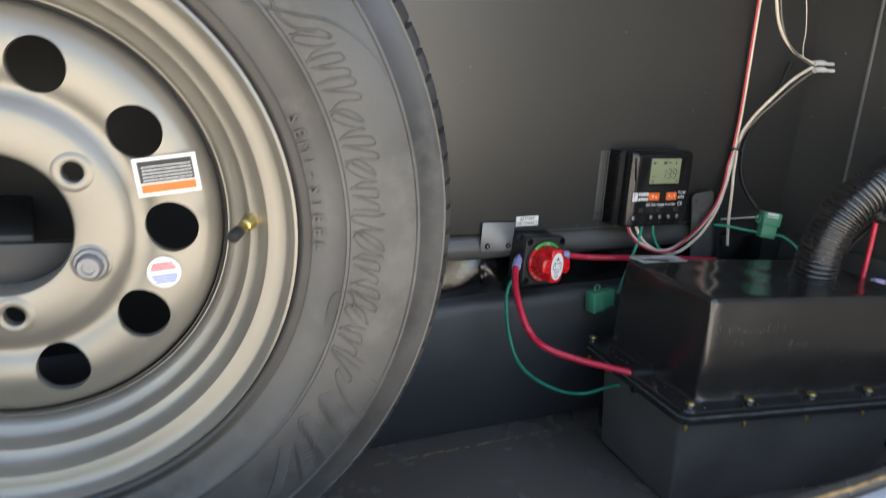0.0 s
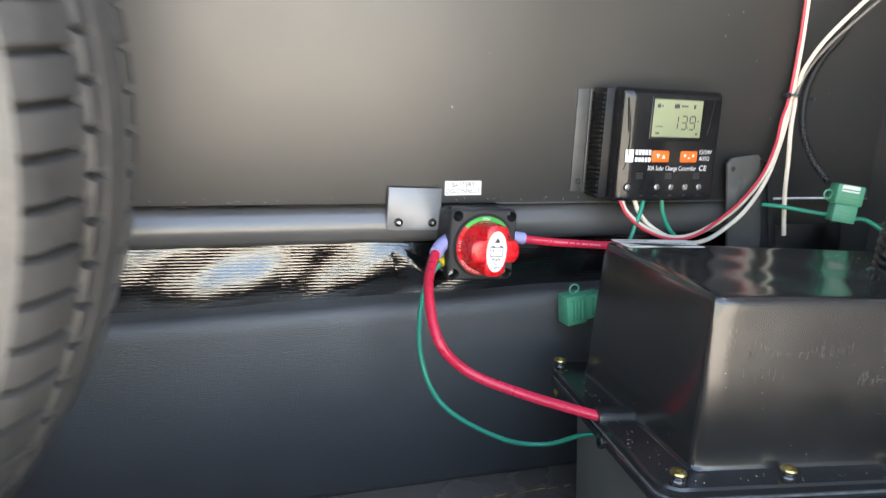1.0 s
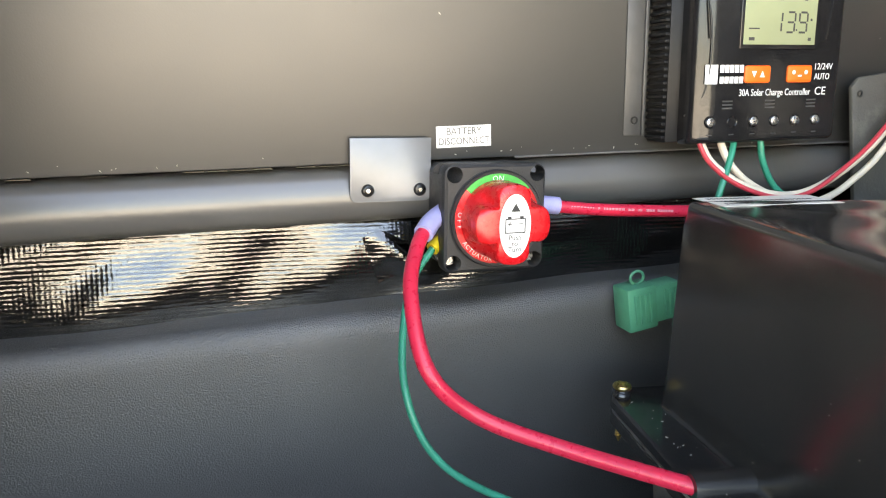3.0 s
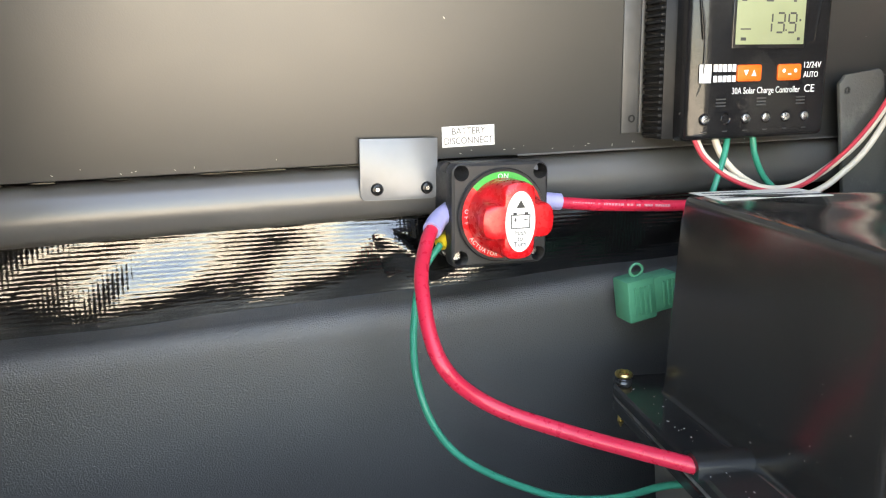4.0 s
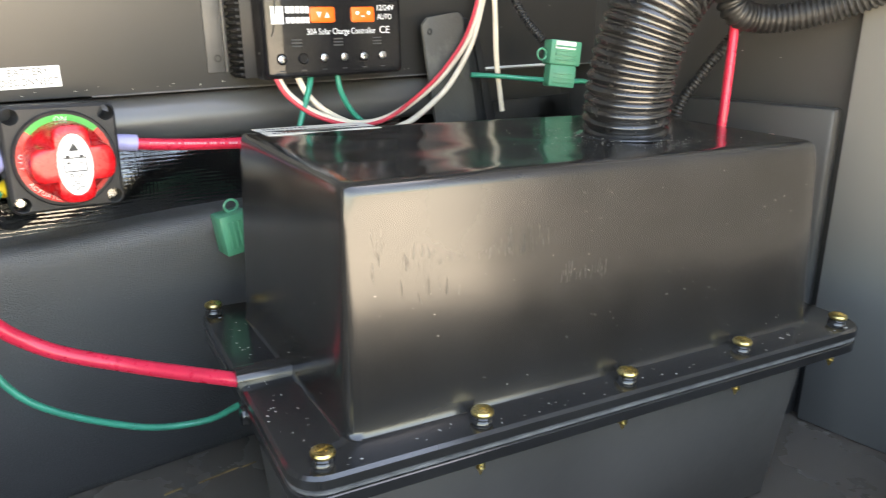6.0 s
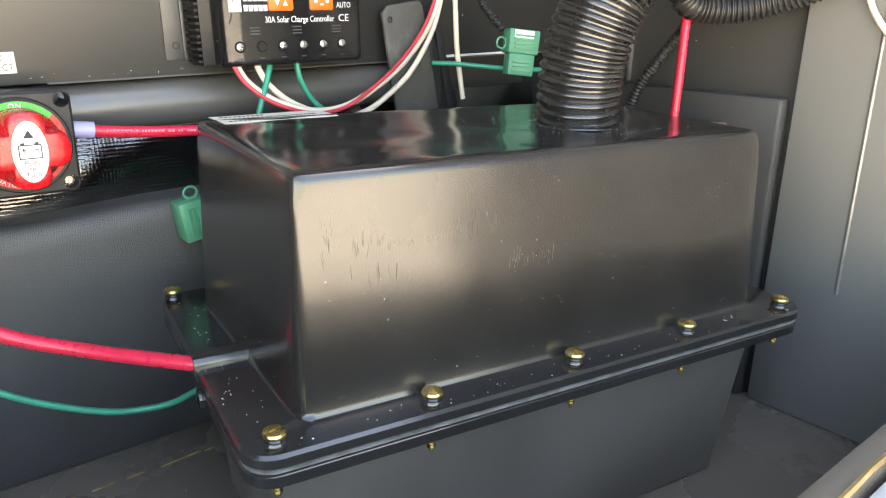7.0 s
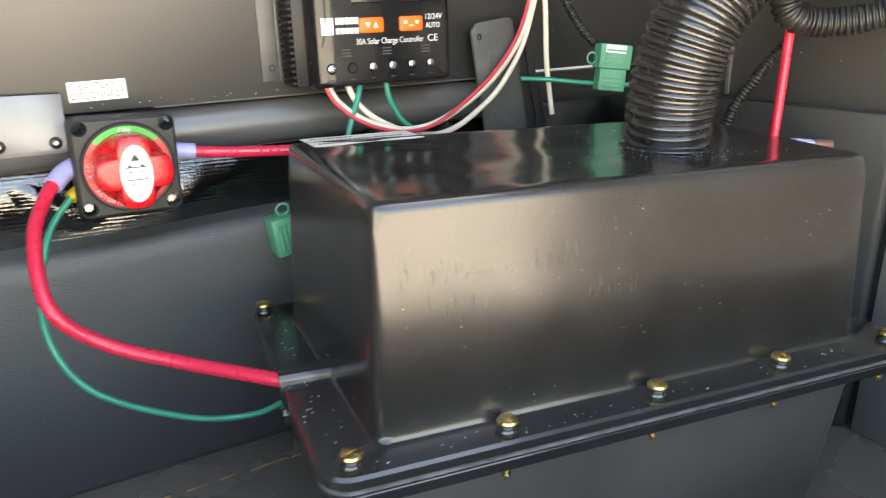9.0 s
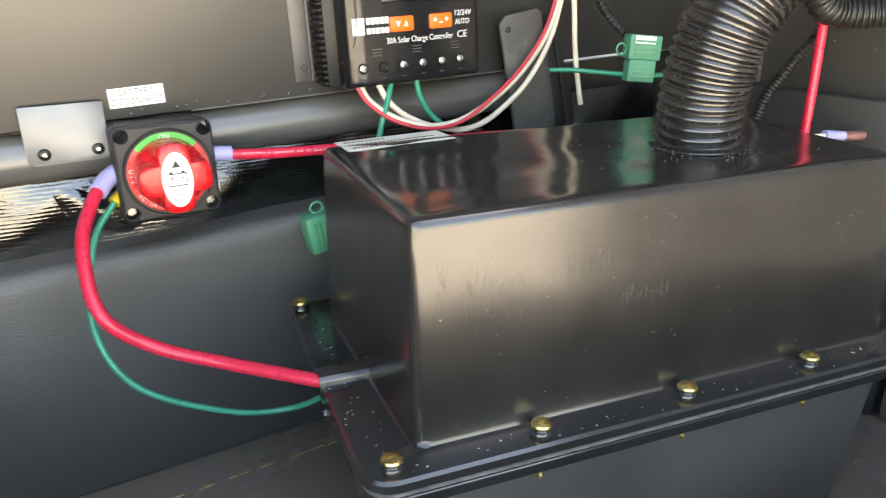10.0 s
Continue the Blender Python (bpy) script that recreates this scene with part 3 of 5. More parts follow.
# hose out of the lid, and what runs behind it
hose = tagged(empty("vent_hose", pose(0, 0, 0)), "fat black corrugated vent hose rising from the battery box lid", "hose")
corrugated("corrugated_tube", [(0.296, -0.219, 0.257), (0.293, -0.222, 0.283), (0.2925, -0.225, 0.305), (0.295, -0.229, 0.325), (0.301, -0.234, 0.345), (0.315, -0.239, 0.364), (0.342, -0.242, 0.383), (0.385, -0.238, 0.400), (0.440, -0.225, 0.410), (0.512, -0.205, 0.415)],
           0.0282, 0.0064, 0.0024, M_HOSE, hose, sides=28)
clr = bmesh.new()
lathe(clr, [(0.020, 0.0), (0.0330, -0.0006), (0.0325, 0.0002), (0.0305, 0.0006), (0.0288, 0.0018), (0.020, 0.0020)], 40)
clr.transform(Matrix.Translation((0.296, -0.219, 0.2612)))
part("sealant_ring", clr, M_ABS, hose, "smeared black sealant round the hose")

# ---- spare wheel ----
A, B = radians(-15.0), radians(-4.3)
WN = Vector((math.sin(A) * math.cos(B), -math.cos(A) * math.cos(B), math.sin(B)))
WU = Vector((math.cos(A), math.sin(A), 0))
WV = WN.cross(WU)
WHEEL = Matrix((WU, WV, WN)).transposed().to_4x4()
WHEEL.translation = (-0.6189, -0.2032, 0.3447)
WHEEL = WHEEL @ Matrix.Scale(0.95, 4)
spare = tagged(empty("spare_tyre_assembly", WHEEL), "silver steel trailer wheel with a dusty black tyre", "wheel")

BLOCKS, PER = 104, 8
prof = [(0.2060, 0.0300), (0.2135, 0.0360), (0.2150, 0.0415), (0.2190, 0.0445), (0.2215, 0.0440), (0.2240, 0.0455), (0.2360, 0.0500), (0.2480, 0.0532),
        (0.2490, 0.0545), (0.2510, 0.0545), (0.2520, 0.0535), (0.2680, 0.0550), (0.2860, 0.0535), (0.3000, 0.0490), (0.3010, 0.0502), (0.3030, 0.0496),
        (0.3040, 0.0478), (0.3180, 0.0425), (0.3225, 0.0402), (0.3240, 0.0406), (0.3290, 0.0340), (0.3318, 0.0240), (0.3345, 0.0125), (0.3355, 0.0060),
        (0.3300, 0.0050), (0.3300, -0.0008), (0.3365, -0.0016), (0.3375, -0.0160), (0.3280, -0.0168), (0.3280, -0.0232), (0.3375, -0.0240), (0.3375, -0.0560),
        (0.3280, -0.0568), (0.3280, -0.0632), (0.3370, -0.0640), (0.3360, -0.0848), (0.3300, -0.0980), (0.3200, -0.1100), (0.2860, -0.1228), (0.2500, -0.1228),
        (0.2220, -0.1152), (0.2060, -0.1040)]


prof = [(r + 0.04 * max(0.0, r - 0.25), h if h > 0 else h * 0.78) for r, h in prof]


def tread(k, i):
    """Sipes across the shoulder and tread blocks."""
    phase = i % PER
    if 20 <= k <= 23:
        return 0.0065 if phase == 0 else 0.0
    if 26 <= k <= 27 or 34 <= k <= 36:
        return 0.0060 if phase == (3 if k < 30 else 0) else 0.0
    return 0.0


part("tyre", lathe(bmesh.new(), prof, BLOCKS * PER, closed=True, dent=tread), M_TYRE, spare)

bead = [(0.2138, 0.0405), (0.2150, 0.0424), (0.2170, 0.0440), (0.2190, 0.0452), (0.2215, 0.0449), (0.2240, 0.0461), (0.2242, 0.0456)]
part("bead", lathe(bmesh.new(), bead, 160), M_LOOM, spare, "dark glossy tyre bead against the rim")

# raised cursive mark, drawn as plain strokes


def on_wall(r, deg, lift=0.0):
    z = 0.0550 - 0.35 * max(0.0, r - 0.272) ** 1.35 - 0.10 * max(0.0, 0.262 - r)
    zz = np.interp(r, [0.224, 0.236, 0.248, 0.268, 0.286, 0.300, 0.316, 0.327], [0.0455, 0.0500, 0.0532, 0.0550, 0.0535, 0.0490, 0.0430, 0.0350])
    return Vector((r * math.cos(radians(deg)), r * math.sin(radians(deg)), float(zz) + lift))


def stroke(points, w=0.0010):
    path = smooth_path([on_wall(r, d - (r - 0.254) * 70, 0.0002) for r, d in points], 6)
    part("cursive_stroke", sweep(bmesh.new(), path, w, 6), M_TYRE, spare)


stroke([(0.300, 43), (0.306, 45), (0.304, 48), (0.295, 49.5), (0.281, 49), (0.264, 46), (0.256, 42), (0.259, 39), (0.270, 37.5)], 0.0010)
stroke([(0.243, 45), (0.252, 43), (0.266, 40.5), (0.284, 38), (0.298, 33), (0.304, 26), (0.303, 20)], 0.0010)
d = 38.0
for k, form in enumerate("anmananuamnan"):
    wide, tall = (4.0, 0.273 + 0.004 * (k % 3)) if form in "nu" else (4.9, 0.277 - 0.003 * (k % 2))
    if form in "nm":
        stroke([(0.254, d), (0.268, d + 0.5), (tall, d + 0.4), (tall + 0.001, d - 0.6), (0.268, d - 1.0), (0.255, d - 1.2), (0.266, d - 1.6), (tall, d - 2.0), (tall, d - 2.9), (0.264, d - 3.1), (0.254, d - wide)], 0.0007)
    elif form == "u":
        stroke([(0.254, d), (tall, d + 0.6), (0.270, d - 0.2), (0.256, d - 0.8), (0.253, d - 1.8), (0.266, d - 2.2), (tall, d - 2.2), (0.262, d - 3.0), (0.254, d - wide)], 0.0007)
    else:
        stroke([(0.254, d), (0.262, d - 0.6), (tall, d - 1.8), (tall - 0.004, d - 0.4), (0.262, d + 0.2), (0.254, d - 1.0), (0.262, d - 2.4), (tall, d - 2.8), (0.262, d - 3.4), (0.254, d - wide)], 0.0007)
    d -= wide * 0.93
stroke([(0.254, d), (0.276, d + 0.4), (0.301, d + 0.2), (0.304, d - 0.9), (0.295, d - 1.2), (0.270, d - 0.7), (0.254, d - 0.9), (0.268, d - 2.0), (0.279, d - 3.0), (0.275, d - 4.0), (0.265, d - 3.0), (0.268, d - 4.6), (0.284, d - 6.6), (0.297, d - 7.4)], 0.0010)
stroke([(0.243, -13), (0.242, -9), (0.247, -6.5), (0.256, -6), (0.262, -8)], 0.0008)
fir = bmesh.new()
fr = random.Random(9)
for r0, d0, r1, d1, count in ((0.262, -26, 0.303, -31, 16), (0.258, -31, 0.300, -35.5, 15), (0.268, -35, 0.302, -41, 13), (0.262, -37.5, 0.286, -45.5, 13)):
    for i in range(count):
        f = i / (count - 1)
        r, d = r0 + (r1 - r0) * f, d0 + (d1 - d0) * f
        for side in (-1, 1):
            a = on_wall(r, d, 0.0003)
            b = on_wall(min(0.318, r + 0.0055), d + side * 1.7, 0.0003)
            sweep(fir, [a, (a + b) / 2, b], 0.00055, 5)
part("tread_motif", fir, M_TYRE, spare, "raised herringbone motif on the sidewall")
arc_writing("sidewall_writing", "SEMI-STEEL", 0.0125, 0.2290, 26.0, 2.65, M_TYRE, spare, 0.0490, 0.0010)

# rim barrel and flange
face_profile = [(0.1600, -0.013), (0.1635, -0.0125), (0.1660, -0.006), (0.1690, -0.0035), (0.1740, -0.0020), (0.1765, 0.0015), (0.1780, 0.0085), (0.1800, 0.0125),
                (0.1850, 0.0145), (0.1890, 0.0180), (0.1905, 0.0245), (0.1930, 0.0295), (0.1990, 0.0320), (0.2055, 0.0335), (0.2080, 0.0360), (0.2095, 0.0410),
                (0.2118, 0.0440), (0.2140, 0.0432), (0.2143, 0.0400), (0.2120, 0.0360)]
part("rim", lathe(bmesh.new(), face_profile, 160), M_RIM, spare)
# the barrel is silver too; its dark material stands for shade behind the disc
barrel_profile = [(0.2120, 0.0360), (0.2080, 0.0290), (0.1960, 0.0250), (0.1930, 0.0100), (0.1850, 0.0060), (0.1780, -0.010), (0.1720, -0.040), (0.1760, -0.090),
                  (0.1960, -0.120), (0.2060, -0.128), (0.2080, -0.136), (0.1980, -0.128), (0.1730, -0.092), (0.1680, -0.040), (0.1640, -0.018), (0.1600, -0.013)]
part("barrel", lathe(bmesh.new(), [(r, h if h > 0 else h * 0.78) for r, h in barrel_profile], 120), M_BARREL, spare, "inner barrel of the rim, its shade put into the dark colour")

# pierced disc
dp = [(0.0530, -0.022), (0.0530, 0.0005), (0.0545, 0.0032), (0.0580, 0.0045), (0.0720, 0.0048), (0.0840, 0.0046), (0.0895, 0.0030), (0.0940, -0.0020), (0.0980, -0.0045), (0.1030, -0.0045),
      (0.1080, -0.0020), (0.1150, 0.0010), (0.1250, 0.0026), (0.1360, 0.0020), (0.1460, -0.0010), (0.1520, -0.0050), (0.1560, -0.0100), (0.1590, -0.0160), (0.1550, -0.0180), (0.1480, -0.0100),
      (0.1360, -0.0045), (0.1250, -0.0035), (0.1080, -0.0080), (0.0980, -0.0105), (0.0860, -0.0030), (0.0720, -0.0010), (0.0580, -0.0010), (0.0565, -0.022)]
dm = part("disc", lathe(bmesh.new(), dp, 160, closed=True), M_RIM, spare)
cut = bmesh.new()
for k in range(10):
    a = radians(74.1 + 36 * k)
    disc(cut, 0.0198, -0.03, 0.03, 0.1216 * math.cos(a), 0.1216 * math.sin(a), 40)
for k in range(6):
    a = radians(38.8 + 60 * k)
    disc(cut, 0.0078, -0.03, 0.03, 0.0699 * math.cos(a), 0.0699 * math.sin(a), 24)
cutter = part("cutter", cut, M_RIM)
cutter.matrix_world = WHEEL
bpy.context.view_layer.update()
md = dm.modifiers.new("holes", "BOOLEAN")
md.object, md.operation, md.solver = cutter, "DIFFERENCE", "EXACT"
bpy.context.view_layer.update()
cut_mesh = bpy.data.meshes.new_from_object(dm.evaluated_get(bpy.context.evaluated_depsgraph_get()))
dm.modifiers.clear()
dm.data = cut_mesh
cut_mesh.set_sharp_from_angle(angle=radians(35))
bpy.data.objects.remove(cutter)
seat_mesh = None
for k in range(6):
    a = radians(38.8 + 60 * k)
    if seat_mesh is None:
        s = lathe(bmesh.new(), [(0.0080, -0.003), (0.0080, 0.0052), (0.0095, 0.0062), (0.0125, 0.0060), (0.0150, 0.0046)], 24)
        so = part("bolt_seat", s, M_RIM, spare)
        seat_mesh = so.data
    else:
        so = new("bolt_seat", seat_mesh)
        so.parent = spare
    so.location = (0.0699 * math.cos(a), 0.0699 * math.sin(a), 0)
nut = bmesh.new()
lathe(nut, [(0.0125, 0.005), (0.0130, 0.0075), (0.0118, 0.0095), (0.0098, 0.0100), (0.0094, 0.0150), (0.0078, 0.0172), (0.0050, 0.0172), (0.0046, 0.0155), (0.0003, 0.0155)], 12)
nut.transform(Matrix.Translation((0.0699 * math.cos(radians(-21.2)), 0.0699 * math.sin(radians(-21.2)), 0)))
part("lug_nut", nut, M_PLATE, spare, "bright zinc-plated lug nut")
vb = bmesh.new()
lathe(vb, [(0.0062, 0.0), (0.0064, 0.003), (0.0056, 0.004), (0.0054, 0.012), (0.0042, 0.013), (0.0040, 0.022), (0.0005, 0.0222)], 16)
VM = Matrix.Translation((0.1815 * math.cos(radians(5)), 0.1815 * math.sin(radians(5)), 0.0100)) @ Matrix.Rotation(radians(-28), 4, "Y") @ Matrix.Rotation(radians(14), 4, "X")
vb.transform(VM)
valve = part("valve_stem", vb, M_BRASS, spare, "brass valve stem")
vc = bmesh.new()
lathe(vc, [(0.0046, 0.0205), (0.0048, 0.0225), (0.0048, 0.030), (0.0042, 0.0315), (0.0004, 0.0318)], 14)
vc.transform(VM)
part("cap", vc, M_LOOM, valve, "black valve cap")
# stickers on the disc
sk = pose(0.127 * math.cos(radians(21)), 0.127 * math.sin(radians(21)), 0.0042, 0, 0, 11)
pl = bbox(-0.0225, 0.0225, -0.0145, 0.0145, 0.0, 0.0003)
pl.transform(sk)
sticker = part("sticker", pl, M_WHITE, spare, "white, black and orange printed warning sticker")
pk = bbox(-0.0195, 0.0195, -0.0045, 0.0120, 0.0003, 0.0005)
pk.transform(sk)
part("black_field", pk, M_INK, sticker)
po = bbox(-0.0195, 0.0195, -0.0120, -0.0055, 0.0003, 0.0005)
po.transform(sk)
part("orange_field", po, M_ORANGE, sticker)
pb = bmesh.new()
for y in (-0.0025, 0.0, 0.0025, 0.0050, 0.0075):
    bars(pb, -0.017, 0.018, y, 0.0007, 0.0005, (1.6, 0.9, 2.2, 1.3), 0.6)
pb.transform(sk)
part("printing", pb, M_PRINT, sticker, "illegible pale printing")
rs = bmesh.new()
disc(rs, 0.0125, 0.0, 0.0003, seg=32)
fk = pose(0.1205 * math.cos(radians(-15.2)), 0.1205 * math.sin(radians(-15.2)), 0.0036, 0, 0, 10)
rs.transform(fk)
badge = part("round_sticker", rs, M_WHITE, spare, "small round white sticker with red and blue bands")
for nm, mt, y0, y1 in (("red_band", M_CRED, 0.002, 0.0085), ("blue_band", M_BLUE, -0.0085, -0.001)):
    bb = bmesh.new()
    for i in range(3):
        f = y0 + (y1 - y0) * i / 3
        w = 0.85 * math.sqrt(max(0.0, 0.0115 ** 2 - (f + 0.001) ** 2))
        box(bb, -w, w, f, f + 0.0014, 0.0003, 0.0005)
    bb.transform(fk)
    part(nm, bb, mt, badge)
mount = tagged(empty("spare_mount"), "black spare wheel bracket with an added plate that darkens the wheel holes", "mount")
# plate added behind the wheel so that its holes look dark
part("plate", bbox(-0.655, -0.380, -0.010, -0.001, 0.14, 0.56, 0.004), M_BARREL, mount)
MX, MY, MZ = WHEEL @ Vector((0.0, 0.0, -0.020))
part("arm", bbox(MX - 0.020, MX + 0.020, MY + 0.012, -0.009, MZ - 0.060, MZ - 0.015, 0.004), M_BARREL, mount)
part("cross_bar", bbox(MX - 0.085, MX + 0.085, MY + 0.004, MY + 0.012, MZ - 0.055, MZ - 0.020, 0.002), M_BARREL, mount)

# ---- battery disconnect switch ----
SW = pose(-0.008, 0.0, 0.2495, 90, 0, 0)
switch = tagged(empty("battery_switch", SW), "red rotary battery switch in a black case on the rail", "switch")
hs = 0.0325
cs = bmesh.new()


def rsq(h, r, z, seg=5):
    return rrect(-h, h, -h, h, r, z, seg)


loft(cs, [rsq(hs - 0.0016, 0.006, 0.004), rsq(hs - 0.0016, 0.006, 0.0255), rsq(hs - 0.0010, 0.006, 0.0265), rsq(hs, 0.006, 0.0280), rsq(hs, 0.006, 0.0345), rsq(hs - 0.0006, 0.006, 0.0372), rsq(hs - 0.0022, 0.006, 0.0385)])
case = part("case", cs, M_CASE, switch)
holes = bmesh.new()
for sx in (-1, 1):
    for sy in (-1, 1):
        disc(holes, 0.0048, 0.012, 0.06, sx * 0.0262, sy * 0.0262, 20)
cutter = part("cutter", holes, M_CASE)
cutter.matrix_world = SW
md = case.modifiers.new("holes", "BOOLEAN")
md.object, md.operation, md.solver = cutter, "DIFFERENCE", "EXACT"
bpy.context.view_layer.update()
cm = bpy.data.meshes.new_from_object(case.evaluated_get(bpy.context.evaluated_depsgraph_get()))
case.modifiers.clear()
case.data = cm
cm.set_sharp_from_angle(angle=radians(35))
bpy.data.objects.remove(cutter)
for sx, sy in ((-1, -1), (1, -1)):
    s = bmesh.new()
    disc(s, 0.0036, 0.013, 0.030, sx * 0.0262, sy * 0.0262, 16, 0.001)
    part("mounting_screw", s, M_STEEL, switch)
dl = bmesh.new()
lathe(dl, [(0.0005, 0.0385), (0.0290, 0.0385), (0.0292, 0.0402), (0.0284, 0.0412), (0.0272, 0.0408), (0.0005, 0.0408)], 64)
part("dial_ring", dl, M_CASE, switch)


def sector(a0, a1, r0, r1, z0, z1, n=24):
    bm = bmesh.new()
    out = [(r1 * math.cos(radians(a0 + (a1 - a0) * i / n)), r1 * math.sin(radians(a0 + (a1 - a0) * i / n))) for i in range(n + 1)]
    inn = [(r0 * math.cos(radians(a0 + (a1 - a0) * i / n)), r0 * math.sin(radians(a0 + (a1 - a0) * i / n))) for i in range(n + 1)]
    return prism(bm, out + inn[::-1], z0, z1, "z")


part("green_sector", sector(42, 138, 0.014, 0.0268, 0.0405, 0.0413), M_GREEN, switch, "green dial sector")
part("red_sector", sector(138, 402, 0.014, 0.0268, 0.0405, 0.0413), M_RED, switch, "red dial sector")
arc_writing("dial_writing", "ON", 0.0044, 0.0240, 95, 9, M_PRINT, switch, 0.0414, 0.0001)
arc_writing("dial_writing", "OFF", 0.0038, 0.0242, 172, 8.5, M_PRINT, switch, 0.0414, 0.0001, outward=False)
arc_writing("dial_writing", "ACTUATOR OUT", 0.0036, 0.0246, 214, 6.6, M_PRINT, switch, 0.0414, 0.0001, outward=False)

kn = bmesh.new()
KN = 96


def lobe(rb, amp, z, turn=0.0):
    pts = []
    for i in range(KN):
        a = 2 * math.pi * i / KN
        off = (math.degrees(a) - 45 - turn + 45) % 90 - 45          # from the nearest diagonal
        r = rb + amp * (1.45 - 2.1 * math.exp(-(off / 14.5) ** 2))
        pts.append((r * math.cos(a), r * math.sin(a), z))
    return pts


loft(kn, [lobe(0.0232, 0.0, 0.0408), lobe(0.0230, 0.0, 0.0450), lobe(0.0218, 0.0008, 0.0490), lobe(0.0199, 0.0022, 0.0530), lobe(0.0184, 0.0034, 0.0580), lobe(0.0176, 0.0038, 0.0620),
          lobe(0.0170, 0.0038, 0.0645), lobe(0.0158, 0.0034, 0.0657), lobe(0.0135, 0.0028, 0.0660), lobe(0.006, 0.0, 0.0659)])
knob = part("knob", kn, M_RED, switch)
ov = bmesh.new()
loft(ov, [[(0.0095 * math.cos(2 * math.pi * i / 40), 0.0180 * math.sin(2 * math.pi * i / 40), z) for i in range(40)] for z in (0.0658, 0.0666)])
oval = part("oval_label", ov, M_WHITE, knob, "white oval label with a battery sign")
ic = bmesh.new()
prism(ic, [(-0.0028, 0.0082), (0.0028, 0.0082), (0.0, 0.0128)], 0.0665, 0.0668, "z")
for x0, x1, y0, y1 in ((-0.0062, 0.0062, 0.0038, 0.0044), (-0.0062, 0.0062, -0.0040, -0.0034), (-0.0062, -0.0056, -0.0040, 0.0044), (0.0056, 0.0062, -0.0040, 0.0044),
                       (-0.0048, -0.0026, 0.0044, 0.0056), (0.0026, 0.0048, 0.0044, 0.0056), (-0.0046, -0.0022, 0.0010, 0.0015), (-0.0037, -0.0031, 0.0000, 0.0025), (0.0022, 0.0046, 0.0010, 0.0015)):
    box(ic, x0, x1, y0, y1, 0.0665, 0.0668)
part("battery_sign", ic, M_INK, oval)
for word, y in (("Push", -0.0066), ("to", -0.0100), ("Turn", -0.0134)):
    writing("printing", word, 0.0042, M_INK, oval, 0, y, 0.0667, thick=0.0001)

# label over the switch, plate beside it
lab = tagged(empty("battery_label", pose(-0.015, -0.0002, 0.2957, 90, 0, 0) @ pose(0, 0, 0, 0, 0, 2.2)), "white label reading battery disconnect on the wall", "label")
part("tape", bbox(-0.0182, 0.0182, -0.0066, 0.0066, 0, 0.0004), M_WHITE, lab)
writing("printing", "BATTERY", 0.0062, M_GREYINK, lab, 0, 0.0031, 0.0005, 0.0232, 0.0001)
writing("printing", "DISCONNECT", 0.0062, M_GREYINK, lab, 0, -0.0030, 0.0005, 0.0338, 0.0001)

plate = tagged(empty("cover_plate", pose(-0.0632, -0.0042, 0.2760, 90, 0, 0)), "grey painted metal plate with two black screws on the rail", "plate")
pp = bmesh.new()
outline = [(-0.0253, 0.0192), (0.0253, 0.0192)]
for cx, cy, a0 in ((0.0253 - 0.004, -0.0192 + 0.004, 0), (-0.0253 + 0.004, -0.0192 + 0.004, 270)):
    outline += [(cx + 0.004 * math.cos(radians(a0 - 18 * i)), cy + 0.004 * math.sin(radians(a0 - 18 * i))) for i in range(6)]
prism(pp, outline, -0.0006, 0.0010, "z", 0.0003)
part("sheet", pp, M_PLATE, plate)
for x in (-0.0147, 0.0180):
    s = bmesh.new()
    lathe(s, [(0.0040, 0.0010), (0.0040, 0.0018), (0.0032, 0.0030), (0.0018, 0.0034), (0.0015, 0.0026), (0.0002, 0.0026)], 18)
    s.transform(Matrix.Translation((x, -0.0122, 0)))
    part("plate_screw", s, M_BLACKSTEEL, plate, "black screw with a worn bright drive")
    s = bmesh.new()
    disc(s, 0.0013, 0.0026, 0.0030, x, -0.0122, 6)
    part("screw_drive", s, M_STEEL, plate)

# ---- solar charge controller ----
CT = pose(0.1853, 0.0, 0.3468, 90, 0, 0) @ pose(0, 0, 0, 0, 0, 1.6) @ Matrix.Diagonal((1, 1, 0.80, 1))
ctl = tagged(empty("charge_controller", CT), "black solar charge controller with a green display on the wall", "charge controller")
for fx, sgn in ((-0.0794, -1), (0.0640, 1)):
    br = bmesh.new()
    box(br, -0.0078, 0.0078, -0.049, 0.050, 0.0, 0.0016, 0.0005)
    br.transform(Matrix.Translation((fx, 0, 0)))
    bracket = part("mounting_flange", br, M_FLANGE, ctl)
    rib = bmesh.new()
    box(rib, -0.0012, 0.0012, -0.049, 0.050, 0.0012, 0.0040, 0.0005)
    rib.transform(Matrix.Translation((fx - sgn * 0.0062, 0, 0)))
    part("flange_rib", rib, M_FLANGE, bracket)
    kh = bmesh.new()
    lathe(kh, [(0.0016, 0.0016), (0.0028, 0.0016), (0.0028, 0.0022), (0.0016, 0.0022)], 16, closed=True)
    kh.transform(Matrix.Translation((fx, -0.039, 0)))
    part("keyhole_rim", kh, M_BLACKSTEEL, bracket)
core = bmesh.new()
box(core, -0.0680, 0.0575, -0.053, 0.052, 0.0, 0.0262, 0.0005)
part("heatsink", core, M_FINS, ctl)
fin_mesh = None
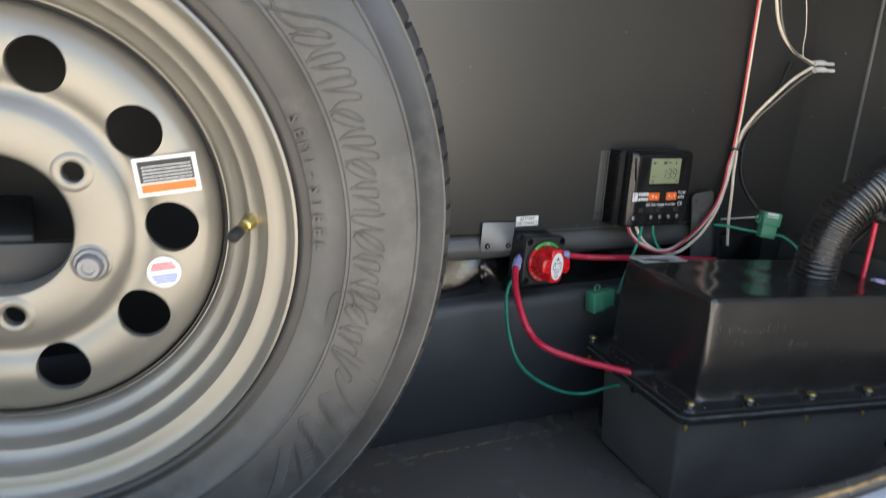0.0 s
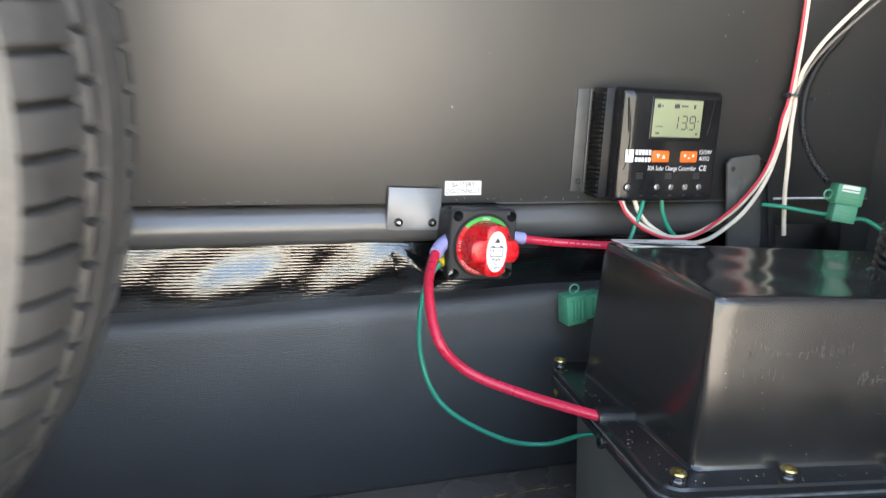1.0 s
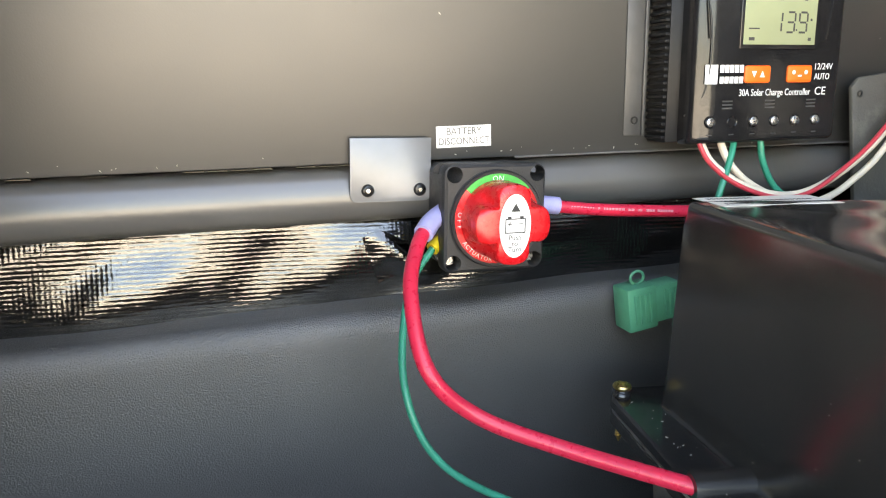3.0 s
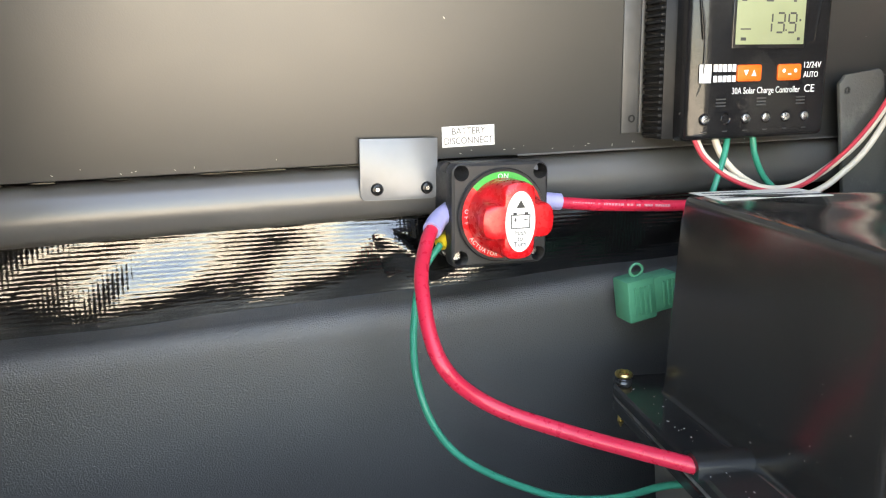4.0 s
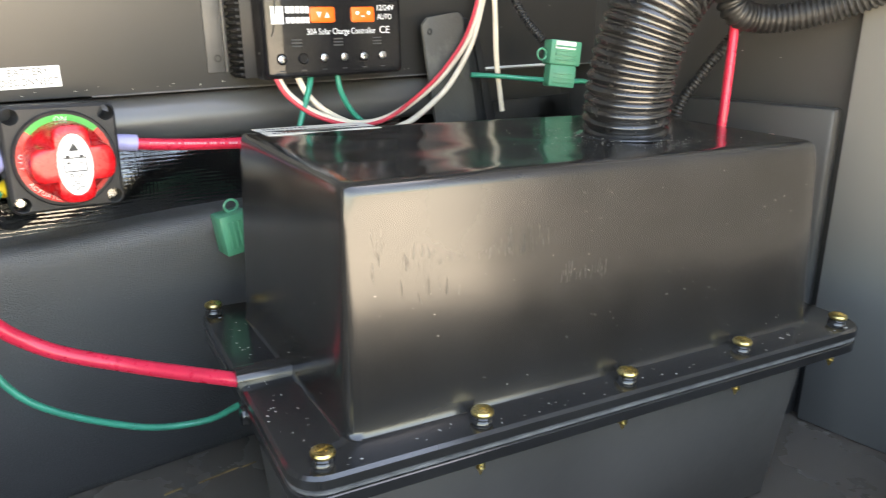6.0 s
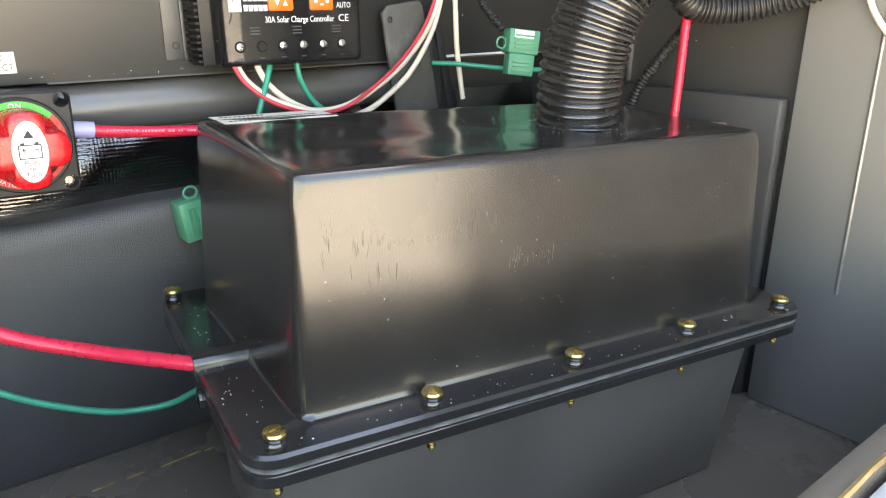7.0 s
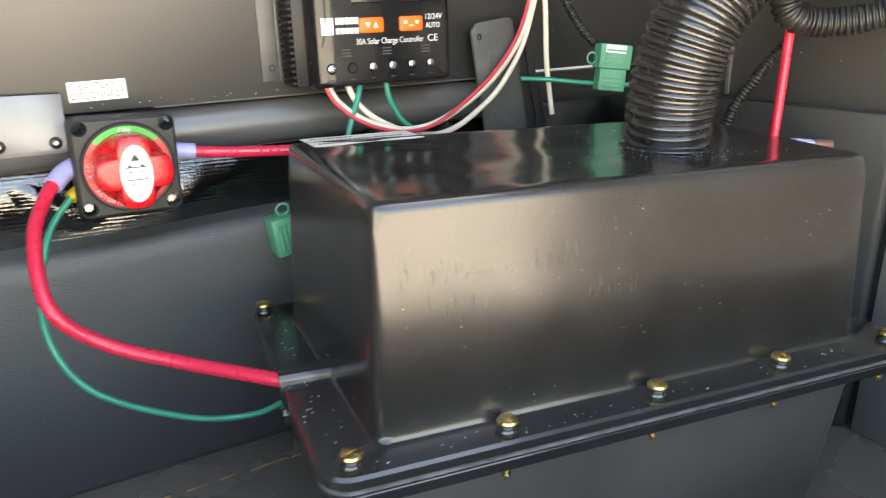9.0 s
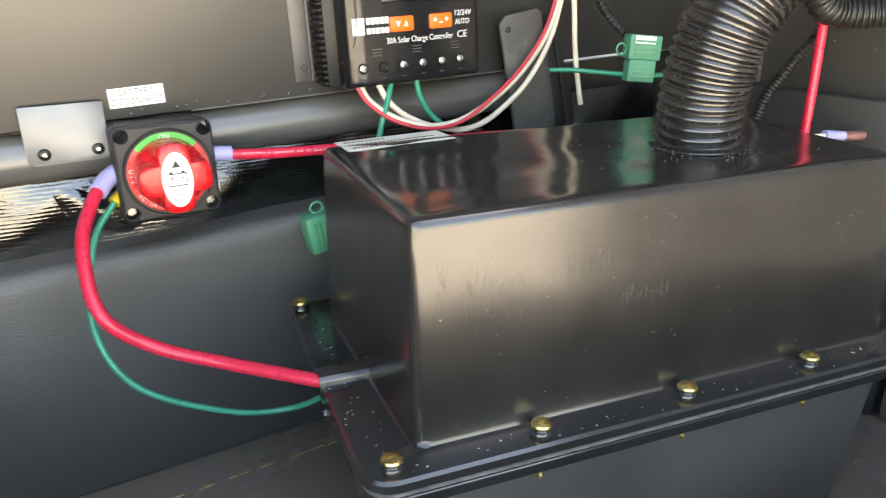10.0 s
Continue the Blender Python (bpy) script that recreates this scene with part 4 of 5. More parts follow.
for i in range(23):
    z = -0.0500 + i * 0.0044
    if fin_mesh is None:
        fb = bmesh.new()
        box(fb, -0.0708, 0.0600, -0.0011, 0.0011, 0.002, 0.0252, 0.0004, 1)
        fo = part("fin", fb, M_FINS, ctl)
        fin_mesh = fo.data
    else:
        fo = new("fin", fin_mesh)
        fo.parent = ctl
    fo.location = (0, z, 0)
cv = bmesh.new()
cover_rings = [rrect(-0.0590, 0.0600, -0.0545, 0.0535, 0.004, 0.0255), rrect(-0.0590, 0.0600, -0.0545, 0.0535, 0.004, 0.0330)]
for i in range(1, 9):
    a = radians(90 * i / 8)
    d = 1 - math.cos(a)
    cover_rings.append(rrect(-0.0590 + d * 0.0150, 0.0600 - d * 0.0075, -0.0545 + d * 0.003, 0.0535 - d * 0.0075, 0.004, 0.0330 + 0.0148 * math.sin(a)))
loft(cv, cover_rings)
cover = part("cover", cv, M_CTRL, ctl)
made_before = set(bpy.data.objects)
# raised cheeks beside the display
for sgn in (-1, 1):
    ck = bmesh.new()
    prism(ck, [(sgn * 0.0500, 0.0440), (sgn * 0.0515, 0.0440), (sgn * 0.0470, 0.0120), (sgn * 0.0455, 0.0120)], 0.0474, 0.0486, "z", 0.0003)
    part("cheek_ridge", ck, M_CTRL, cover)
lc = bbox(-0.0240, 0.0380, 0.0055, 0.0465, 0.0474, 0.0484, 0.0010)
bezel = part("display_bezel", lc, M_CTRL, ctl)
lg = bbox(-0.0215, 0.0360, 0.0085, 0.0440, 0.0484, 0.0488, 0.0003)
lcd = part("display", lg, M_LCD, bezel, "grey-green liquid crystal display")
# seven-segment figures 13.9
seg = bmesh.new()


def digit(x, y, h, on):
    w, t = h * 0.52, h * 0.10
    places = {"a": (0, h / 2, 1), "g": (0, 0, 1), "d": (0, -h / 2, 1), "f": (-w / 2, h / 4, 0), "b": (w / 2, h / 4, 0), "e": (-w / 2, -h / 4, 0), "c": (w / 2, -h / 4, 0)}
    for k in on:
        px, py, flat = places[k]
        sx, sy = (w / 2 - t * 0.6, t / 2) if flat else (t / 2, h / 4 - t * 0.45)
        px += 0.07 * py
        box(seg, x + px - sx, x + px + sx, y + py - sy, y + py + sy, 0.0488, 0.0489)


digit(0.0045, 0.0225, 0.0125, "bc")
digit(0.0150, 0.0225, 0.0125, "abcdg")
digit(0.0250, 0.0225, 0.0125, "abcdfg")
box(seg, 0.0195, 0.0206, 0.0172, 0.0183, 0.0488, 0.0489)
for x0, x1, y0, y1 in ((-0.0180, -0.0140, 0.0360, 0.0395), (-0.0130, -0.0110, 0.0370, 0.0385), (0.0020, 0.0080, 0.0360, 0.0400), (0.0100, 0.0180, 0.0375, 0.0390), (0.0250, 0.0275, 0.0360, 0.0400),
                       (-0.0180, -0.0095, 0.0180, 0.0188), (-0.0175, -0.0130, 0.0110, 0.0130), (0.0300, 0.0325, 0.0110, 0.0130), (0.0310, 0.0325, 0.0235, 0.0250)):
    box(seg, x0, x1, y0, y1, 0.0488, 0.0489)
part("display_reading", seg, M_INK, lcd, "dark figures reading 13.9")
for x0, nm in ((-0.0180, "arrows"), (0.0160, "lamps")):
    kb = bbox(x0 - 0.0005, x0 + 0.0195, -0.0155, -0.0045, 0.0476, 0.0494, 0.0016)
    key = part("key", kb, M_ORANGE, ctl, "orange push key")
    g = bmesh.new()
    if nm == "arrows":
        prism(g, [(x0 + 0.0045, -0.0080), (x0 + 0.0085, -0.0080), (x0 + 0.0065, -0.0120)], 0.0493, 0.0496, "z")
        prism(g, [(x0 + 0.0110, -0.0120), (x0 + 0.0150, -0.0120), (x0 + 0.0130, -0.0080)], 0.0493, 0.0496, "z")
    else:
        disc(g, 0.0014, 0.0493, 0.0496, x0 + 0.0045, -0.0090, 12)
        disc(g, 0.0014, 0.0493, 0.0496, x0 + 0.0145, -0.0090, 12)
        box(g, x0 + 0.0080, x0 + 0.0110, -0.0118, -0.0108, 0.0493, 0.0496)
    part("key_sign", g, M_PRINT, key)
writing("printing", "30A Solar Charge Controller", 0.0062, M_PRINT, ctl, 0.0075, -0.0218, 0.0479, 0.0580, 0.0001)
writing("printing", "12/24V", 0.0058, M_PRINT, ctl, 0.0460, -0.0055, 0.0479, 0.0150, 0.0001)
writing("printing", "AUTO", 0.0058, M_PRINT, ctl, 0.0455, -0.0120, 0.0479, 0.0128, 0.0001)
writing("printing", "CE", 0.0075, M_PRINT, ctl, 0.0450, -0.0215, 0.0479, 0.0090, 0.0001)
lo = bbox(-0.0485, -0.0390, -0.0160, -0.0040, 0.0476, 0.0480)
mark = part("mark", lo, M_PRINT, ctl, "white square maker's mark")
lr = bmesh.new()
for y, h, x1 in ((-0.0065, 0.0048, -0.0208), (-0.0135, 0.0042, -0.0212)):
    x = -0.0372
    while x < x1:
        box(lr, x, x + 0.0030, y - h / 2, y + h / 2, 0.0476, 0.0480)
        x += 0.0038
mb = part("mark_bars", lr, M_PRINT, ctl, "white bars of the maker's mark")
mb["kind"] = "stuff"
for i in range(6):
    x = -0.0425 + i * 0.0170
    tb = bmesh.new()
    lathe(tb, [(0.0036, 0.0476), (0.0040, 0.0482), (0.0036, 0.0488), (0.0031, 0.0482), (0.0003, 0.0482)], 18)
    tb.transform(Matrix.Translation((x, -0.0400, 0)))
    term = part("terminal", tb, M_CTRL, ctl)
    if i != 1:
        sb2 = bmesh.new()
        lathe(sb2, [(0.0030, 0.0482), (0.0029, 0.0490), (0.0022, 0.0494), (0.0002, 0.0494)], 14)
        box(sb2, -0.0024, 0.0024, -0.0003, 0.0003, 0.0493, 0.0496)
        box(sb2, -0.0003, 0.0003, -0.0024, 0.0024, 0.0493, 0.0496)
        sb2.transform(Matrix.Translation((x, -0.0400, 0)) @ Matrix.Rotation(0.5 + i, 4, "Z"))
        part("terminal_screw", sb2, M_STEEL, term, "bright terminal screw")
ds = bmesh.new()
for cx in (-0.030, 0.004, 0.038):
    for k in range(3):
        box(ds, cx - 0.004, cx + 0.004, -0.0318 + k * 0.0022, -0.0308 + k * 0.0022, 0.0477, 0.0479)
for i in range(6):
    box(ds, -0.0445 + i * 0.0170, -0.0405 + i * 0.0170, -0.0485, -0.0478, 0.0477, 0.0479)
part("terminal_signs", ds, M_DIM, ctl, "dim terminal signs")
# the print and keys sit a little left of the case middle
for ob in [o for o in bpy.data.objects if o not in made_before]:
    ob.data.transform(Matrix.Translation((-0.0045, 0, 0)))
cable("sense_lead", [(-0.0545, 0.050, 0.036), (-0.0515, 0.034, 0.0450), (-0.0495, 0.014, 0.0475), (-0.0500, -0.010, 0.0475), (-0.0535, -0.028, 0.0430), (-0.0590, -0.036, 0.034)], 0.0006, M_LOOM, ctl, "thin black lead looped over the case")

# ---- cables ----
def lead(name, label, pieces):
    th = tagged(empty(name), label, "cable")
    for nm, pts, r, mt in pieces:
        cable(nm, pts, r, mt, th)
    return th


lead("battery_cable", "thick red battery cable from the switch into the battery box", [
    ("jacket", [(-0.0400, -0.0260, 0.2500), (-0.0482, -0.0338, 0.2466), (-0.0594, -0.0478, 0.2366), (-0.0701, -0.0713, 0.2167), (-0.0693, -0.0992, 0.1836), (-0.0450, -0.1068, 0.1588), (-0.0075, -0.1307, 0.1466), (0.0340, -0.1762, 0.1438), (0.0372, -0.1792, 0.1434)], 0.0043, M_CRED),
    ("shrink_sleeve", [(-0.036, -0.023, 0.2515), (-0.046, -0.0315, 0.2478), (-0.0535, -0.0400, 0.2425)], 0.0060, M_LILAC)])
supply = lead("supply_cable", "thick red cable running from the switch behind the battery box", [
    ("jacket", [(0.026, -0.030, 0.2550), (0.060, -0.033, 0.2515), (0.105, -0.035, 0.2490), (0.150, -0.035, 0.2470), (0.200, -0.035, 0.2440), (0.260, -0.035, 0.2410), (0.330, -0.034, 0.2360)], 0.0040, M_CRED),
    ("shrink_sleeve", [(0.020, -0.029, 0.2558), (0.028, -0.030, 0.2552), (0.037, -0.031, 0.2542)], 0.0056, M_LILAC)])
pr = bmesh.new()
prg = random.Random(8)
x = 0.042
while x < 0.116:
    w = prg.uniform(0.0009, 0.0021)
    if prg.random() < 0.85:
        f = (x - 0.026) / 0.084
        yy, zz = -0.0300 - 0.0055 * min(1.0, f * 1.2), 0.2550 - 0.0062 * f ** 0.8
        box(pr, x, x + w, yy - 0.0042, yy - 0.0030, zz - 0.0001, zz + 0.0013)
    x += w + 0.0007
jp = part("jacket_printing", pr, M_JACKETPRINT, supply, "illegible pale printing")
jp["kind"] = "stuff"
lead("sense_wire", "thin green wire from a yellow terminal down behind the battery box", [
    ("jacket", [(-0.0360, -0.0230, 0.2360), (-0.0439, -0.0273, 0.2306), (-0.0621, -0.0383, 0.2067), (-0.0727, -0.0695, 0.1619), (-0.0542, -0.0832, 0.1199), (0.0002, -0.0893, 0.0865), (0.0405, -0.0980, 0.0800), (0.0582, -0.1239, 0.0986), (0.066, -0.135, 0.105)], 0.0022, M_CGREEN),
    ("yellow_terminal", [(-0.0320, -0.0210, 0.2385), (-0.0370, -0.0235, 0.2352), (-0.0440, -0.0273, 0.2305)], 0.0042, M_YELLOW)])
lead("green_controller_wire", "green wire from the controller down to a fuse holder", [
    ("jacket", [(0.167, -0.030, 0.296), (0.160, -0.036, 0.282), (0.151, -0.040, 0.262), (0.145, -0.038, 0.236), (0.141, -0.034, 0.212), (0.137, -0.033, 0.194)], 0.0022, M_CGREEN)])
lead("green_battery_wire", "green wire from the controller down behind the battery box", [
    ("jacket", [(0.188, -0.030, 0.296), (0.191, -0.031, 0.280), (0.202, -0.031, 0.263), (0.220, -0.032, 0.250), (0.250, -0.036, 0.230)], 0.0022, M_CGREEN)])
lead("striped_pair", "white and red solar wires looped up the wall", [
    ("white_core", [(0.138, -0.031, 0.294), (0.146, -0.034, 0.280), (0.164, -0.040, 0.2665), (0.192, -0.044, 0.2580), (0.224, -0.040, 0.2590), (0.256, -0.036, 0.2710), (0.291, -0.030, 0.2910), (0.322, -0.024, 0.3200), (0.341, -0.018, 0.3520), (0.352, -0.010, 0.3800), (0.360, -0.008, 0.4050), (0.362, -0.008, 0.4620), (0.358, -0.010, 0.5300), (0.355, -0.010, 0.6300), (0.352, -0.010, 0.8000)], 0.0026, M_CWHITE),
    ("red_core", [(0.135, -0.033, 0.294), (0.143, -0.037, 0.2795), (0.161, -0.0435, 0.2655), (0.190, -0.0475, 0.2568), (0.222, -0.0435, 0.2585), (0.253, -0.039, 0.2725), (0.287, -0.033, 0.2935), (0.317, -0.027, 0.3220), (0.336, -0.020, 0.3540), (0.347, -0.012, 0.3810), (0.3555, -0.009, 0.4050), (0.3575, -0.009, 0.4620), (0.3535, -0.011, 0.5300), (0.3505, -0.011, 0.6300), (0.3475, -0.011, 0.8000)], 0.0016, M_CPINK)])
lead("white_wire", "off-white wire looped from the controller to the cable tie", [
    ("jacket", [(0.154, -0.031, 0.294), (0.161, -0.033, 0.280), (0.175, -0.035, 0.2670), (0.196, -0.036, 0.2570), (0.226, -0.035, 0.2500), (0.250, -0.033, 0.2530), (0.273, -0.031, 0.2640), (0.300, -0.028, 0.2830), (0.326, -0.024, 0.3150), (0.343, -0.018, 0.3500), (0.356, -0.012, 0.3850), (0.364, -0.010, 0.4080), (0.364, -0.014, 0.4320), (0.370, -0.026, 0.4600), (0.384, -0.040, 0.4880), (0.410, -0.050, 0.5180), (0.446, -0.054, 0.5400)], 0.0024, M_CWHITE)])
lead("dark_wire", "brown-grey wire beside the white wire at the crimp", [
    ("jacket", [(0.360, -0.012, 0.400), (0.368, -0.014, 0.430), (0.376, -0.028, 0.458), (0.392, -0.042, 0.484), (0.418, -0.052, 0.513), (0.448, -0.056, 0.5340)], 0.0018, M_CDARK)])
lead("cut_strand", "cut off-white wire end hanging from the cable tie", [
    ("jacket", [(0.362, -0.012, 0.4060), (0.354, -0.020, 0.3700), (0.353, -0.024, 0.3400), (0.355, -0.025, 0.3040), (0.361, -0.025, 0.2700), (0.364, -0.025, 0.2560)], 0.0024, M_CWHITE)])
lead("upper_wires", "pair of off-white wires arching up from the crimps", [
    ("white_core", [(0.448, -0.054, 0.5440), (0.426, -0.050, 0.5500), (0.400, -0.048, 0.5600), (0.370, -0.046, 0.5820), (0.350, -0.045, 0.6150), (0.342, -0.044, 0.6600), (0.340, -0.040, 0.8000)], 0.0024, M_CWHITE),
    ("dark_core", [(0.448, -0.056, 0.5400), (0.430, -0.052, 0.5470), (0.406, -0.050, 0.5560), (0.377, -0.048, 0.5780), (0.357, -0.047, 0.6130), (0.349, -0.046, 0.6600), (0.346, -0.042, 0.8000)], 0.0017, M_CDARK)])
lead("thin_white_wire", "thin stray white wire above the crimps", [
    ("jacket", [(0.446, -0.034, 0.5540), (0.447, -0.030, 0.5700), (0.449, -0.028, 0.5920), (0.442, -0.028, 0.6200), (0.432, -0.026, 0.6600), (0.428, -0.024, 0.7400)], 0.0009, M_CWHITE)])
for dz, dy in ((0.5470, -0.055), (0.5370, -0.058)):
    cr = tagged(empty("crimp_connector"), "frosted crimp connector on a wire end", "connector", "crimp connectors")
    cable("barrel", [(0.444, dy, dz - 0.002), (0.456, dy - 0.001, dz), (0.466, dy - 0.002, dz)], 0.0042, M_CLEAR, cr)
    cable("nose", [(0.466, dy - 0.002, dz), (0.476, dy - 0.003, dz), (0.486, dy - 0.004, dz + 0.0005)], 0.0028, M_CLEAR, cr)
tie = tagged(empty("cable_tie"), "black cable tie round the wire bundle", "cable tie")
tb = bmesh.new()
lathe(tb, [(0.0075, -0.0014), (0.0085, -0.0014), (0.0085, 0.0014), (0.0075, 0.0014)], 20, closed=True)
tb.transform(Matrix.Translation((0.3610, -0.010, 0.4060)) @ Matrix.Rotation(radians(8), 4, "Y"))
part("band", tb, M_LOOM, tie)
part("head", bbox(0.3480, 0.3545, -0.0130, -0.0060, 0.4035, 0.4090, 0.0008), M_LOOM, tie)
cable("tail", [(0.3690, -0.0100, 0.4060), (0.3780, -0.0110, 0.4040), (0.3870, -0.0120, 0.4050)], 0.0011, M_LOOM, tie)

th = tagged(empty("thin_loom"), "thin black corrugated wire loom along the wall", "wire loom")
corrugated("tube", [(0.440, -0.020, 0.546), (0.419, -0.016, 0.488), (0.388, -0.013, 0.446), (0.374, -0.013, 0.411), (0.374, -0.018, 0.370), (0.382, -0.030, 0.340), (0.391, -0.048, 0.318)], 0.0042, 0.0026, 0.0010, M_LOOM, th, 10)


def fuse_holder(name, m, label, tall, side=-1):
    """Green blade-fuse holder with a ribbed cap, a strap loop and a body."""
    f = tagged(empty(name, m), label, "fuse holder", "fuse holders")
    c = bbox(-0.0165, 0.0165, -0.0005, 0.0235, -0.0105, 0.0105, 0.0018)
    cap = part("cap", c, M_FUSE, f)
    for k in range(4):
        y = 0.004 + 0.0042 * k
        part("rib", bbox(-0.011, 0.011, y, y + 0.0018, 0.0100, 0.0120, 0.0004), M_FUSE, cap)
    b = bbox(-0.0140, 0.0140, -0.0220, 0.0, -0.0085, 0.0085, 0.0016)
    body = part("body", b, M_FUSE, f)
    for k in range(3):
        y = -0.0180 + 0.0042 * k
        part("rib", bbox(-0.010, 0.010, y, y + 0.0018, 0.0080, 0.0098, 0.0004), M_FUSE, body)
    lp2 = bmesh.new()
    pts = [Vector((side * 0.0210 + 0.0048 * math.cos(a), 0.0085 + 0.0055 * math.sin(a), 0)) for a in [2 * math.pi * i / 18 for i in range(19)]]
    sweep(lp2, pts, 0.0011, 8)
    part("strap_loop", lp2, M_FUSE, f)
    if tall:
        part("window", bbox(-0.0115, 0.0095, 0.0150, 0.0225, 0.0100, 0.0109), M_WHITE, f, "pale rating label")
    return f


fuse_holder("fuse_holder", pose(0.106, -0.034, 0.1875, 90, 0, 0) @ pose(0, 0, 0, 0, 0, 99) @ Matrix.Scale(0.9, 4), "green plastic fuse holder hanging from a green wire", False, 1)
fuse_holder("fuse_holder", pose(0.3885, -0.072, 0.2985, 90, 0, 0) @ pose(0, 0, 0, 0, -24, -6) @ Matrix.Scale(0.87, 4), "green plastic fuse holder with a white label on top", True)
lead("green_fuse_wire", "green wire through the fuse holder above the battery box", [
    ("jacket", [(0.330, -0.020, 0.2890), (0.352, -0.028, 0.2880), (0.372, -0.050, 0.2860), (0.384, -0.070, 0.2850), (0.398, -0.078, 0.2845), (0.414, -0.084, 0.2825), (0.440, -0.094, 0.2650), (0.462, -0.100, 0.2350)], 0.0022, M_CGREEN)])

# rubber flap by the controller
flap = tagged(empty("rubber_flap"), "grey-black rubber flap hanging on the wall", "flap")
fb = bmesh.new()
prism(fb, [(0.2790, 0.3300), (0.2850, 0.3370), (0.3180, 0.3420), (0.3230, 0.3380), (0.3420, 0.2500), (0.3420, 0.2200), (0.2990, 0.2200), (0.2950, 0.2480)], -0.0155, -0.0120, "y", 0.0010)
part("sheet", fb, M_RUBBER, flap)
for i, (dx, y) in enumerate(((0.000, -0.0100), (0.0085, -0.0080), (0.0165, -0.0100))):
    f2 = bmesh.new()
    x0 = 0.3170 + dx
    prism(f2, [(x0, 0.3415 - dx * 0.4), (x0 + 0.0078, 0.3405 - dx * 0.4), (x0 + 0.0340, 0.2480), (x0 + 0.0350, 0.2200), (x0 + 0.0240, 0.2200), (x0 + 0.0240, 0.2480)], y - 0.003, y + 0.003, "y", 0.0014)
    part("fold", f2, M_LOOM, flap)
ey = bmesh.new()
lathe(ey, [(0.0012, 0.0), (0.0026, 0.0), (0.0028, 0.0006), (0.0014, 0.0006)], 16, closed=True)
ey.transform(pose(0.2870, -0.0155, 0.3255, 90, 0, 0))
part("eyelet", ey, M_LOOM, flap)

# conduit, cable and looms by the side wall
cd = tagged(empty("conduit"), "black corrugated conduit looping by the side wall", "conduit")
corrugated("tube", [(0.450, -0.195, 0.385), (0.436, -0.198, 0.362), (0.437, -0.203, 0.3440), (0.453, -0.212, 0.3375), (0.472, -0.234, 0.3390), (0.487, -0.268, 0.3500), (0.492, -0.330, 0.3750), (0.492, -0.430, 0.4200)], 0.0110, 0.0044, 0.0018, M_LOOM, cd, 16)
lead("right_red_cable", "red cable dropping behind the battery box", [
    ("jacket", [(0.450, -0.198, 0.360), (0.447, -0.199, 0.329), (0.443, -0.201, 0.290), (0.440, -0.202, 0.258), (0.438, -0.200, 0.200), (0.436, -0.200, 0.100)], 0.0037, M_CRED)])
for pts in ([(0.430, -0.170, 0.380), (0.420, -0.165, 0.340), (0.404, -0.150, 0.300), (0.395, -0.130, 0.250), (0.392, -0.120, 0.150)],
            [(0.468, -0.200, 0.350), (0.458, -0.190, 0.322), (0.446, -0.176, 0.295), (0.436, -0.160, 0.255), (0.430, -0.150, 0.150)]):
    t2 = tagged(empty("wire_loom"), "thin black corrugated loom dropping behind the battery box", "wire loom", "wire looms")
    corrugated("tube", pts, 0.0046, 0.0030, 0.0010, M_LOOM, t2, 10)
rl = tagged(empty("ring_lead"), "short lead with a lilac sleeve and copper ring end", "cable")
cable("core", [(0.430, -0.207, 0.2470), (0.446, -0.208, 0.2465), (0.458, -0.210, 0.2455)], 0.0014, M_CWHITE, rl)
cable("shrink_sleeve", [(0.455, -0.209, 0.2460), (0.465, -0.211, 0.2448), (0.475, -0.213, 0.2436)], 0.0040, M_LILAC, rl)
cable("ring_end", [(0.474, -0.213, 0.2437), (0.482, -0.214, 0.2430), (0.4955, -0.216, 0.2420)], 0.0042, M_COPPER, rl)
lead("hanging_white_wire", "off-white wire hanging beside the side wall", [
    ("jacket", [(0.500, -0.290, 0.480), (0.499, -0.300, 0.400), (0.499, -0.312, 0.352), (0.499, -0.322, 0.332), (0.499, -0.338, 0.318), (0.499, -0.370, 0.310), (0.499, -0.430, 0.330)], 0.0024, M_CWHITE)])

# ---- sawdust on the box, floor and walls ----
rng = random.Random(11)
du = bmesh.new()


def flake(p, nrm, s):
    nrm = Vector(nrm)
    t = nrm.cross(Vector((rng.uniform(-1, 1), rng.uniform(-1, 1), rng.uniform(-1, 1)))).normalized()
    b = nrm.cross(t)
    p = Vector(p)
    L = s * rng.uniform(0.6, 2.2)
    vs = [du.verts.new(p + t * L + nrm * 0.0001), du.verts.new(p + b * s * 0.5), du.verts.new(p - t * L + nrm * 0.0001), du.verts.new(p - b * s * 0.5), du.verts.new(p + nrm * s * 0.6)]
    for i in range(4):
        du.faces.new((vs[i], vs[(i + 1) % 4], vs[4]))
    du.faces.new((vs[3], vs[2], vs[1], vs[0]))


